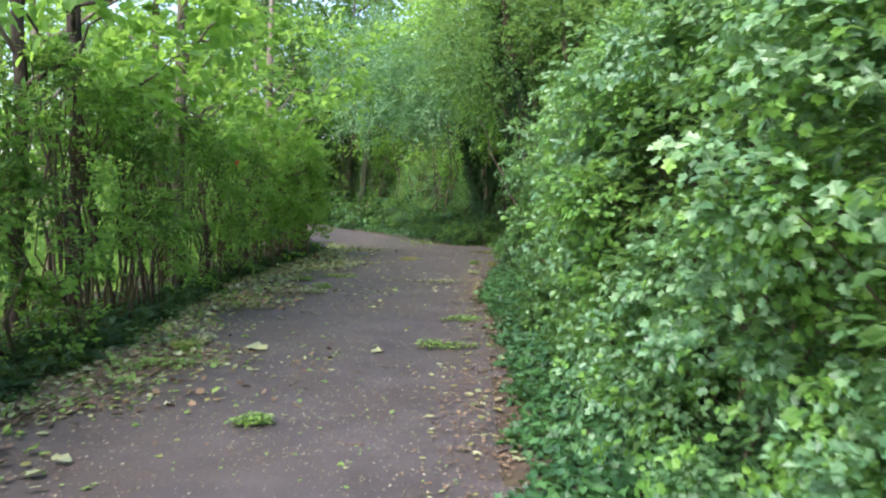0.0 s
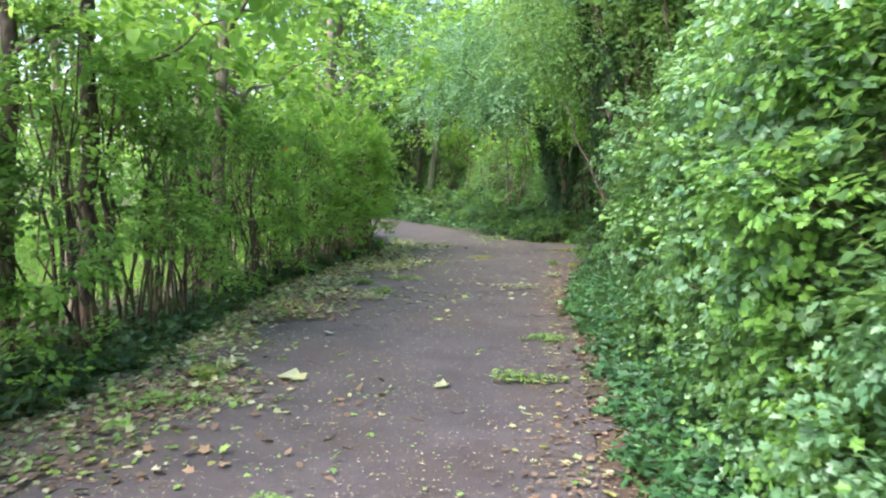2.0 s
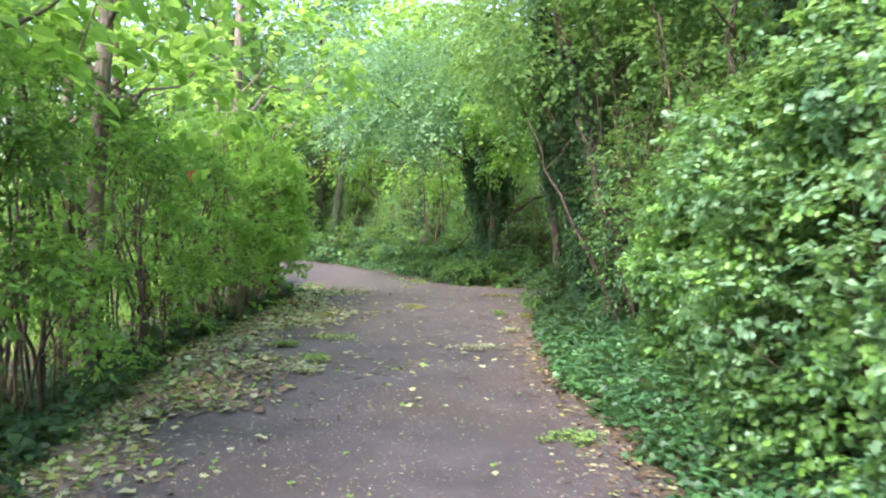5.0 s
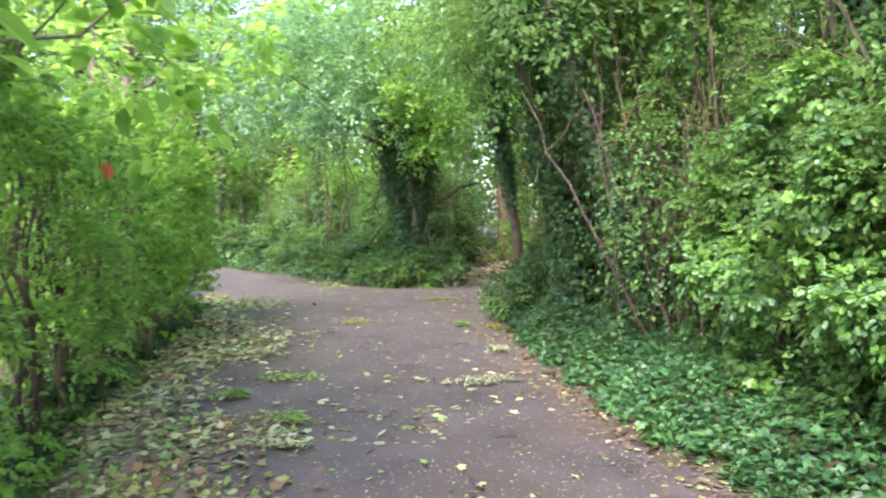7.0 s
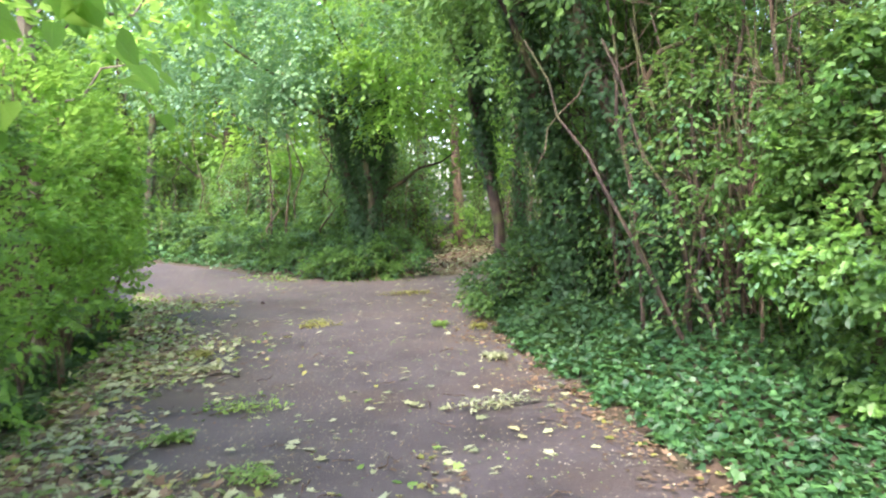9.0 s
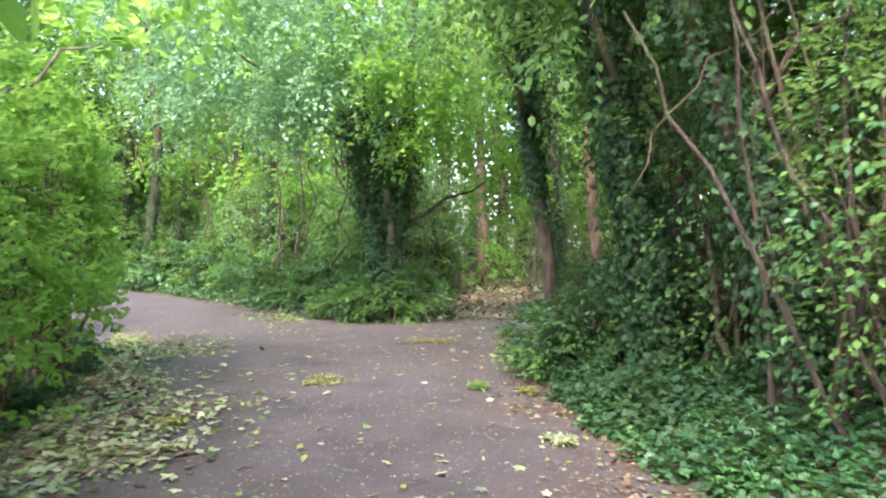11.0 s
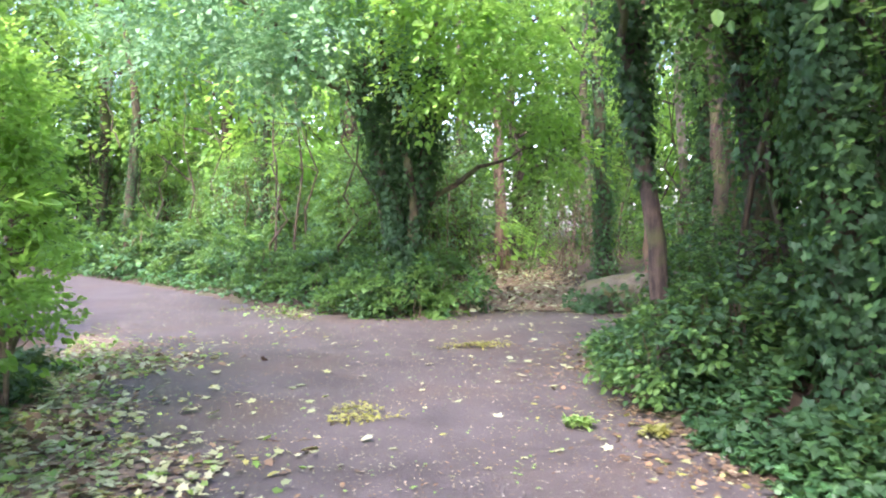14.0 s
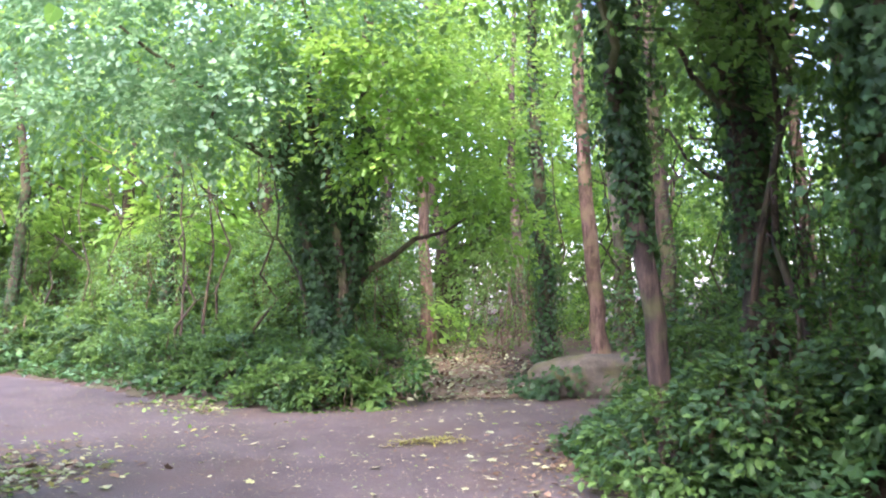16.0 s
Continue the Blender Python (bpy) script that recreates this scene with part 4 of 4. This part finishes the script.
         (500, 0.2, 3, 0.06, M_IVY) if i % 2 else None, 170, 0.10)
for i, (x, y, s, mt) in enumerate([(4.6, 25.6, 1.1, M_SHADE), (5.6, 27.4, 1.3, M_SHADE), (3.8, 32.5, 1.2, M_IVY), (2.0, 33, 1.3, M_IVY), (6.3, 21.6 + 2, 0.9, M_IVY), (6.8, 18.6, 1.0, M_YELLOW), (7.6, 16.6, 1.2, M_SHADE), (1.2, 28.5, 1.2, M_SHADE), (6.6, 31, 1.4, M_WOODS), (8.6, 24.4, 2.0, M_WOODS), (10.6, 22.4, 2.1, M_SHADE), (9.4, 20.0, 1.9, M_WOODS), (11.8, 25.2, 2.2, M_LIME), (8.0, 18.2, 1.8, M_SHADE), (12.2, 18.6, 2.2, M_WOODS), (9.2, 27.4, 2.0, M_LIME), (10.5, 15.5, 2.0, M_SHADE)]):
    b = thing("woodland_bush", (x, y, float(height(np.array(x), np.array(y)))), "rounded woodland bush with arching thin twigs", "bush", "woodland bushes")
    bush_parts(b, (1.0 * s, 1.1 * s), 1.5 * s, 2400, 0.075 if s < 1.6 else 0.14, L_SLIM if i < 2 else L_OVAL, [(mt, 0.7), (M_SHADE, 0.3)], 100 + i, 0.0, 8, 0.14, 0.0, 10)

# ---- left: hedge, its trees and the light field behind ----
hk = []
# M_SHADE share falls from kind to kind: tree shade painted into the leaves
for i, sd in enumerate((21, 22, 23)):
    b = thing("hedge_shrub", (0, 0, 0), "tall loose hedge shrub, leafy above and bare stemmed below", "hedge", "hedge along the path")
    bush_parts(b, (0.46, 1.15), (2.45, 2.65, 2.35)[i], 13500, 0.055, L_OVAL, [(M_SHADE, (0.65, 0.4, 0.2)[i]), (M_HEDGE, (0.35, 0.6, 0.8)[i])], sd, 0.72, 15, 0.08, 0.0, 26, M_DARKBARK, 0.0, 0.5, 0.0, 0.2, (0.16, 1.4), (0.17, 12), 0.25)
    hk.append(b)
# mostly M_LIME, so the leaf colour carries the backlight of the hedge's end
he = thing("hedge_shrub", (0, 0, 0), "bright feathery hedge shrub at the end of the hedge", "hedge", "hedge along the path")
bush_parts(he, (0.52, 1.15), 2.7, 11500, 0.062, L_OVAL, [(M_LIME, 0.75), (M_HEDGE, 0.25)], 24, 0.85, 16, 0.075, 0.0, 26, M_TWIG, 0.0, 0.3, 0.0, 0.12, (0.25, 1.4), (0.13, 8), 0.1, 4.0, 0.6, 0.35)
he.matrix_basis = pose(-3.8, 18.3, 0.08, 0, 0, 4)
for x, y, a in ((-3.72, 16.7, 176), (-3.75, 15.0, 2)):
    copy_thing(he, pose(x, y, 0.08, 0, 0, a))
# x, y, kind; the darkest kind stands where the trees shade the hedge
hspots = [(-3.6, 1.3, 0), (-3.75, 7.2, 1), (-3.85, 13.2, 2), (-3.65, 3.2, 0), (-3.7, 5.2, 0), (-3.8, 9.2, 1), (-3.85, 11.2, 2)]
for i, (x, y, k) in enumerate(hspots):
    m = pose(x + 0.08, y, 0.08, 0, 0, rng.choice([0, 180]) + rng.uniform(-6, 6))
    if i < 3:
        hk[k].matrix_basis = m
    else:
        copy_thing(hk[k], m)
for i, (x, y) in enumerate([(-5.4, 21.5), (-6.8, 24.5), (-8.4, 27.5), (-10.2, 31)]):
    copy_thing(hk[i % 3], pose(x, y, 0.1, 0, 0, 30))


def left_strip(x, y):
    d = edge_distance(x, y)
    return np.clip((d - 0.02 + 0.28 * np.clip((11 - y) / 4, 0, 1) + 0.12 * np.sin(y * 2.7) * np.sin(y * 7.9)) * 5, 0, 1) * (x < -2.5) * np.clip(1.5 - d / 0.8, 0, 1)


ivy_carpet("ivy_carpet", 64000, (-5, -2.5, -2, 20), left_strip, M_IVYDARK, "dark ivy strip along the foot of the hedge", (0.06, 0.10), 0.22, L_IVYFAR)

LT = [(-3.55, 6.6, 0.07, M_BARK, 0.15), (-3.6, 7.75, 0.085, M_BARK, 0.1), (-3.5, 10.25, 0.08, M_PALEBARK, 0.25), (-3.75, 10.55, 0.06, M_PALEBARK, -0.1), (-3.55, 15.6, 0.10, M_PALEBARK, 0.05),
      (-4.3, 8.7, 0.05, M_PALEBARK, -0.3), (-3.7, 3.4, 0.08, M_BARK, 0.1), (-4.4, 12.6, 0.06, M_PALEBARK, 0.2), (-4.6, 18.2, 0.09, M_PALEBARK, 0.1), (-4.9, 14.6, 0.06, M_BARK, -0.1)]
LT = [(x - 0.25, y, r, bk, ln) for x, y, r, bk, ln in LT]
for i, (x, y, r, bk, ln) in enumerate(LT):
    s = np.random.default_rng(200 + i)
    limbs = [((ln * 0.4, 0, 2.2), (0.9, s.normal(0, 0.5), 3.0), 0.025), ((ln * 0.5, 0, 2.6), (-0.8, s.normal(0, 0.6), 3.8), 0.025), ((ln * 0.6, 0, 3.0), (1.3, s.normal(0, 0.7), 4.2), 0.03)]
    blobs = ([] if i in (2, 3, 4, 5, 7) else [((0.3, s.normal(0, 0.3), 2.7), (0.5, 1.0, 0.45))]) + [((0.9, limbs[0][1][1], 3.2), (0.8, 0.9, 0.5)), ((1.2, limbs[2][1][1], 4.5), (0.9, 1.0, 0.7)), ((-0.8, limbs[1][1][1], 4.0), (0.9, 0.9, 0.7))]
    tree("hedge_tree", (x, y), ([(0, 0, 0), (ln * 0.3, 0.02, 1.3), (ln * 0.6, 0.0, 3.0), (ln, 0.1, 6.0)], [r, r * 0.9, r * 0.8, r * 0.4]), limbs, blobs, M_LIME,
         "slender tree standing in the hedge with broad bright leaves", bk, "slender trees in the hedge", None, 115, 0.12, L_HEART, 0.2)
v, t = crown([((-2.85, 9.4, 2.5), (0.45, 0.6, 0.28)), ((-2.9, 8.0, 2.9), (0.5, 0.6, 0.25))], 330, 0.11, L_HEART, 8, 0.16, 0.1)
br = thing("hanging_branch", (-3.5, 10.25, 2.3), "low branch with large drooping heart-shaped leaves", "branch")
part("foliage", v - np.array([-3.5, 10.25, 2.3]), t, M_LIME, br)
for e in ((0.65, -0.85, 0.25), (0.6, -2.25, 0.6)):
    v, t = tube(bendy((0.05, 0, 0), e, 6, 0.05), np.linspace(0.016, 0.004, 6), 6)
    part("branch", v, t, M_PALEBARK, br)

# one rust-red leaf hanging in the hedge
v, t = leaves(np.array([(0.0, 0, 0), (0.03, 0.02, -0.03)]), np.array([(0.6, -0.7, 0.2), (0.6, -0.6, 0.1)]), np.array([0.10, 0.08]), L_HEART, 0.8, 0.1)
solid("rust_leaf", v, t, M_RUST, "rust-red dead leaf caught in the hedge", "leaf", place=(-3.06, 10.9, 1.9))


def meadow(x, y):
    return (edge_distance(x, y) > 1.3) * 1.0


x, y = scatter(52000, -15, -4.3, -3, 24, meadow)
v, t = leaves(np.stack([x, y, height(x, y)], 1), rng.normal(0, 1, (len(x), 3)) * np.array([1, 1, 0.15]), rng.uniform(0.12, 0.3, len(x)), folded([(0.05, 0.3)]), -1.2, 0.1)
solid("meadow_grass", v, t, M_GRASS, "light green long grass behind the hedge", "grass", kind="stuff")
for i, (x, y, s) in enumerate([(-9, 4, 1.5), (-10, 9, 1.7), (-9, 14, 1.5), (-11, 19, 1.8), (-8.0, 22, 1.3), (-12, 1, 1.7)]):
    b = thing("meadow_bush", (x, y, 0.1), "bright leafy bush in the field behind the hedge", "bush", "bushes behind the hedge")
    bush_parts(b, (1.1 * s, 1.5 * s), 1.9 * s, 2600, 0.12, L_OVAL, [(M_LIME, 1.0)], 300 + i, 0.0, 8, 0.2, 0.0, 8)

# ---- far woods ----
def far_tree(seed, tall, rad, mat):
    s = np.random.default_rng(seed)
    r = thing("woodland_tree", (0, 0, 0), "tall leafy tree of the surrounding woods", "tree", "surrounding woodland trees")
    pts = bendy((0, 0, -0.1), (s.normal(0, 0.4), s.normal(0, 0.4), tall * 0.85), 8, 0.02)
    v, t = tube(pts, np.linspace(0.2, 0.05, 8), 9, 0.05)
    part("trunk", v, t, (M_BARK, M_DARKBARK, M_PALEBARK)[seed % 3], r, smooth=True)
    blobs = []
    for i in range(13):
        z = tall * s.uniform(0.10, 0.92)
        a = s.uniform(0, 6.3)
        q = rad * s.uniform(0.3, 0.75)
        c = (q * math.cos(a), q * math.sin(a), z)
        blobs.append((c, (rad * 0.5, rad * 0.5, rad * 0.38)))
        v, t = tube(bendy((0, 0, max(z - 1.0, 0.3)), c, 5, 0.06), np.linspace(0.05, 0.015, 5), 5)
        part("limb", v, t, M_BARK, r)
    v, t = crown(blobs, 46, 0.19, L_RHOMB, 12, 0.3)
    part("crown", v, t, mat, r)
    return r


fk = [far_tree(401, 9.5, 3.2, M_WOODS), far_tree(402, 11, 3.4, M_SHADE), far_tree(403, 10, 3.0, M_LIME), far_tree(404, 8.0, 3.0, M_WOODS)]
fs = [(-13, 44), (-8.5, 44), (-4, 42), (0, 38), (4, 40), (8.5, 38), (12, 33), (12, 27), (11.5, 14), (13, 20), (-2.0, 35), (-17, 38), (-15, 31), (-18, 4), (-17, -3),
      (6.9, 4), (7.4, 10.5), (8.6, 7), (6.9, -2), (-10, 50), (0, 48), (9, 46), (17, 38), (18, 28), (-22, 46), (-5.5, 52), (-4, -24), (5, -25), (-12, -22), (-9.5, 37), (1.0, 31), (-20, 52), (-15, 50), (-12, 38), (4, 46), (13, 42), (-1, 42), (6.5, 34), (10, 30), (9.5, 18), (10, 10), (9, 2), (14, 24), (15, 30), (16.5, 20), (14.5, 16), (9.5, 34), (11, 37), (-6, 40), (-19, 26), (-20, 34), (-2.5, 44), (-10, 46), (-6, 33 + 14)]
for i, (x, y) in enumerate(fs):
    m = pose(x, y, 0.1, 0, 0, rng.uniform(0, 360))
    if i < 4:
        fk[i].matrix_basis = m
    else:
        sc = rng.uniform(0.9, 1.15) * (1.35 if y > 36 else 1.0)
        copy_thing(fk[i % 4], m).scale = (sc, sc, sc)

# ---- leaf litter and windfall ----
def near_left(x, y):
    d = -edge_distance(x, y)
    w = 1.0 + 0.35 * np.sin(y * 1.3) + 0.2 * np.sin(y * 3.9 + 1)
    return np.exp(-(np.maximum(d - 0.05, 0) / (0.66 * w)) ** 2) * (x < -0.8) * (d > -0.25)


def near_right(x, y):
    d = -edge_distance(x, y)
    return np.exp(-(np.maximum(d, 0) / 0.5) ** 2) * (x > -0.9) * (d > -0.2) * (0.5 + 0.5 * np.sin(y * 0.9) ** 2)


def anywhere(x, y):
    return (edge_distance(x, y) < -0.05) * 1.0


def litter(name, n, box, keep, mat, size, shape, label, lift=0.016, twist=0.14):
    x, y = scatter(n, *box, keep)
    z = np.maximum(height(x, y), 0) + rng.uniform(0.006, lift, len(x))
    v, t = leaves(np.stack([x, y, z], 1), np.tile(UP, (len(x), 1)), rng.uniform(*size, len(x)), (shape[0] * np.array([1, 1, 0.3]), shape[1]), 0.0, twist)
    return solid(name, v, t, mat, label, "leaf litter", kind="stuff")


LB, RB, AB = (-3.6, -0.6, -1, 24), (0, 4, -1, 23), (-3.5, 4, -1, 27)
litter("leaf_litter", 9000, LB, near_left, M_PALE, (0.02, 0.08), L_TORN, "pale wilted leaves drifted along the hedge side")
litter("leaf_litter", 10000, LB, near_left, M_GREENFALL, (0.02, 0.075), L_TORN, "green fallen leaves drifted along the hedge side", 0.035, 0.4)
litter("leaf_litter", 40000, LB, near_left, M_BROWN, (0.02, 0.065), L_OVAL, "brown dead leaves drifted along the hedge side")
litter("leaf_litter", 34000, RB, near_right, M_BROWN, (0.02, 0.055), L_OVAL, "brown dead leaves along the ivy edge")
litter("leaf_litter", 5000, LB, near_left, M_YELLOW, (0.02, 0.07), L_OVAL, "yellowing leaves along the hedge side")
litter("leaf_litter", 3000, RB, near_right, M_YELLOW, (0.02, 0.07), L_OVAL, "yellowing leaves along the ivy edge")
litter("leaf_litter", 900, (-2.5, 3.5, 11, 22.5), lambda x, y: anywhere(x, y) * (0.15 + 0.85 * (bumps(np.stack([x, y, x * 0], 1) * 0.8, 77) > 0.1)), M_PALE, (0.02, 0.10), L_TORN, "pale leaves scattered over the junction")
litter("leaf_crumbs", 60000, AB, anywhere, M_CRUMB, (0.007, 0.024), L_CRUMB, "tiny pale seed and petal crumbs on the tarmac", 0.012)
litter("leaf_litter", 14000, RB, near_right, M_CRUMB, (0.01, 0.035), L_SLIM, "beige leaf crumbs along the ivy edge")
litter("leaf_litter", 14000, LB, near_left, M_CRUMB, (0.01, 0.04), L_OVAL, "beige leaf crumbs along the hedge side")
litter("leaf_crumbs", 40000, AB, anywhere, M_BROWN, (0.01, 0.035), L_SLIM, "small brown leaf bits on the tarmac", 0.012)
litter("leaf_crumbs", 4000, AB, anywhere, M_GREENFALL, (0.012, 0.035), L_OVAL, "small green leaf bits on the tarmac", 0.012)
litter("leaf_litter", 12000, (0.8, 8.5, 22.3, 37), lambda x, y: (on_track(x, y) > 0.2) * (edge_distance(x, y) > -0.3) * 1.0, M_BROWN, (0.05, 0.12), L_OVAL, "dry brown leaves covering the side track", 0.03, 0.3)
litter("leaf_litter", 9000, (0.8, 8.5, 22.3, 37), lambda x, y: (on_track(x, y) > 0.2) * (edge_distance(x, y) > -0.3) * 1.0, M_PALE, (0.05, 0.12), L_OVAL, "pale dry leaves on the side track", 0.035, 0.3)


NB = (-3.4, -0.9, 2.2, 7.5)
litter("leaf_litter", 2800, NB, near_left, M_PALE, (0.025, 0.075), L_TORN, "torn pale leaves in the near litter", 0.03, 0.3)
litter("leaf_litter", 3200, NB, near_left, M_GREENFALL, (0.025, 0.07), L_OVAL, "torn green leaves in the near litter", 0.03, 0.3)
litter("leaf_litter", 3800, NB, near_left, M_BROWN, (0.03, 0.08), L_TORN, "curled brown leaves in the near litter", 0.03, 0.3)
FB = (-3.5, -0.9, 7.0, 20.5)
litter("leaf_litter", 6500, FB, near_left, M_PALE, (0.025, 0.078), L_TORN, "torn pale leaves in drifts beside the hedge", 0.035, 0.3)
litter("leaf_litter", 4200, FB, near_left, M_GREENFALL, (0.03, 0.085), L_OVAL, "green torn leaves in drifts beside the hedge", 0.035, 0.3)
litter("leaf_litter", 4200, FB, near_left, M_YELLOW, (0.025, 0.07), L_TORN, "yellow torn leaves in drifts beside the hedge", 0.03, 0.3)
litter("leaf_litter", 3600, (-3.5, -0.9, 9.0, 20.0), near_left, M_BROWN, (0.04, 0.10), L_TORN, "large curled brown leaves in drifts beside the hedge", 0.04, 0.35)
litter("leaf_litter", 3600, (-3.5, -0.9, 11.0, 20.0), near_left, M_PALE, (0.04, 0.11), L_TORN, "large pale wilted leaves in drifts beside the hedge", 0.035, 0.3)
litter("leaf_litter", 2600, RB, near_right, M_PALE, (0.025, 0.07), L_TORN, "pale torn leaves along the ivy edge")
litter("leaf_litter", 4000, (0.3, 3.2, 6, 20), lambda x, y: near_right(x, y) * (edge_distance(x, y) < 0.02), M_BROWN, (0.03, 0.065), L_TORN, "curled brown leaves on the tarmac beside the ivy", 0.02, 0.25)


def frond(place, length, width, mat, label, seed, turn=0):
    """A fallen leafy spray: a stalk with leaflets on both sides."""
    s = np.random.default_rng(seed)
    r = thing("fallen_spray", place, label, "leafy spray", "fallen sprays on the path")
    prs, stk = [], []
    for k in range(5):
        a = turn + s.normal(0, 0.22)
        o = np.array([s.normal(0, length * 0.16), s.normal(0, width * 0.3), 0.012])
        L = length * s.uniform(0.5, 0.95)
        d = np.array([math.cos(a), math.sin(a), 0])
        nrm = np.array([-d[1], d[0], 0])
        pts = np.stack([o + d * (u - 0.5) * L + UP * 0.03 * math.sin(u * 3) for u in np.linspace(0, 1, 6)])
        stk.append(tube(pts, np.linspace(0.004, 0.0015, 6), 4))
        u = s.uniform(0, 1, 46)
        side = s.choice([-1, 1], 46)
        P = o + d * ((u - 0.5) * L)[:, None] + nrm * (side * s.uniform(0, width * 0.22, 46))[:, None] + UP * s.uniform(0.008, 0.05, 46)[:, None]
        prs.append(leaves(P, np.tile(UP, (46, 1)), s.uniform(0.03, 0.065, 46), L_SLIM, 0, 0.35))
    v, t = join(*prs)
    tagged(part("foliage", v, t, mat, r), kind="stuff")
    for v, t in stk:
        part("stalk", v, t, M_TWIG, r)
    return r


frond((-2.15, 6.05, 0), 0.75, 0.4, M_GREENFALL, "bright green fallen leafy spray on the tarmac", 1, 0.1)
frond((0.03, 7.2, 0), 0.62, 0.25, M_GREENFALL, "bright green fallen leafy spray on the tarmac", 2, 0.0)
frond((0.22, 8.75, 0), 0.35, 0.3, M_GREENFALL, "small green fallen spray near the path edge", 3, 0.3)
frond((-1.03, 16.95, 0), 0.55, 0.45, M_YELLOW, "yellow-brown heap of wilted spray on the tarmac", 4, 0.2)
frond((-0.2, 12.7, 0), 0.7, 0.3, M_PALE, "pale wilted spray flattened on the tarmac", 5, 0.1)
frond((-2.0, 13.4, 0), 0.6, 0.35, M_GREENFALL, "green wilted spray among the litter", 6, 0.4)
frond((0.6, 19.6, 0), 0.6, 0.22, M_YELLOW, "yellowish wilted spray on the tarmac", 7, -0.1)
frond((-1.05, 4.55, 0), 0.22, 0.12, M_GREENFALL, "small green sprig on the tarmac", 8, 0.2)

for i in range(8):
    y = rng.uniform(3.2, 20)
    x = np.interp(y, [3, 12, 20], [-2.6, -2.85, -2.8]) + rng.uniform(0, 0.9)
    frond((x, y, 0.01), rng.uniform(0.2, 0.4), rng.uniform(0.12, 0.25), (M_GREENFALL, M_PALE, M_YELLOW)[i % 3], ("small green sprig in the leaf litter", "pale wilted sprig in the leaf litter", "yellowing sprig in the leaf litter")[i % 3], 20 + i, rng.uniform(0, 3))
for i in range(3):
    y = rng.uniform(10.5, 17.5)
    x = np.interp(y, [8, 11, 15, 18], [0.5, 0.35, 0.7, 1.2]) - rng.uniform(0.05, 0.8)
    frond((x, y, 0.005), rng.uniform(0.15, 0.3), rng.uniform(0.1, 0.16), (M_GREENFALL, M_PALE, M_YELLOW)[i % 3], ("small green sprig near the ivy edge", "pale wilted sprig near the ivy edge", "yellowing sprig near the ivy edge")[i % 3], 60 + i, rng.uniform(-0.4, 0.4))

# single fallen leaves that can be told apart
fl = []
for i, (shp, mt, lab) in enumerate(((L_TORN, M_PALE, "pale wilted fallen leaf on the tarmac"), (L_LOBED, M_PALE, "pale lobed fallen leaf on the tarmac"), (L_TORN, M_GREENFALL, "green fallen leaf on the tarmac"),
                                    (L_OVAL, M_YELLOW, "yellow fallen leaf on the tarmac"), (L_OVAL, M_BROWN, "brown curled fallen leaf on the tarmac"))):
    sv, st = shp
    me = mesh_from("fallen_leaf", (sv - np.array([0, 0.5, -0.01])) * np.array([1, 1, 0.9]), st, mt)
    fl.append((me, lab))
xs, ys = scatter(1400, -2.6, 2.6, 2.5, 22, anywhere)
for i in range(min(190, len(xs))):
    me, lab = fl[i % 5]
    ob = tagged(new("fallen_leaf", me), lab, "leaf", "fallen leaves on the path")
    s = rng.uniform(0.035, 0.06) if ys[i] < 11 else rng.uniform(0.035, 0.08)
    ob.matrix_basis = pose(xs[i], ys[i], 0.012, rng.normal(0, 8), rng.normal(0, 8), rng.uniform(0, 360)) @ Matrix.Diagonal((s, s, s, 1))
for x, y, s, k in ((-0.57, 6.95, 0.13, 0), (-1.7, 6.95, 0.24, 1), (-2.35, 5.6, 0.22, 2), (-2.9, 5.9, 0.2, 1)):
    me, lab = fl[k]
    ob = tagged(new("fallen_leaf", me), lab, "leaf", "fallen leaves on the path")
    ob.matrix_basis = pose(x, y, 0.015, 5, -6, 70) @ Matrix.Diagonal((s, s, s, 1))

for i in range(60):
    y = rng.uniform(3.0, 20)
    x = np.interp(y, [3, 12, 20], [-2.7, -3.0, -2.9]) + rng.uniform(0, 1.0)
    me, lab = fl[(0, 1, 2, 1, 3)[i % 5]]
    ob = tagged(new("fallen_leaf", me), lab.replace("on the tarmac", "in the litter beside the hedge"), "leaf", "fallen leaves beside the hedge")
    s = rng.uniform(0.06, 0.13)
    ob.matrix_basis = pose(x, y, 0.028, rng.normal(0, 14), rng.normal(0, 14), rng.uniform(0, 360)) @ Matrix.Diagonal((s, s, s, 1))

# twigs
for i in range(46):
    x, y = rng.uniform(-2.4, 0.5), rng.uniform(2.6, 17)
    L = rng.uniform(0.08, 0.3)
    v, t = tube(bendy((-L / 2, 0, 0.012), (L / 2, 0, 0.01), 5, 0.06), np.linspace(0.005, 0.002, 5), 5)
    ob = solid("twig", v, t, M_TWIG, "thin brown twig lying on the tarmac", "twig", "fallen twigs")
    ob.matrix_basis = pose(x, y, 0.002, 0, 0, rng.uniform(0, 360))
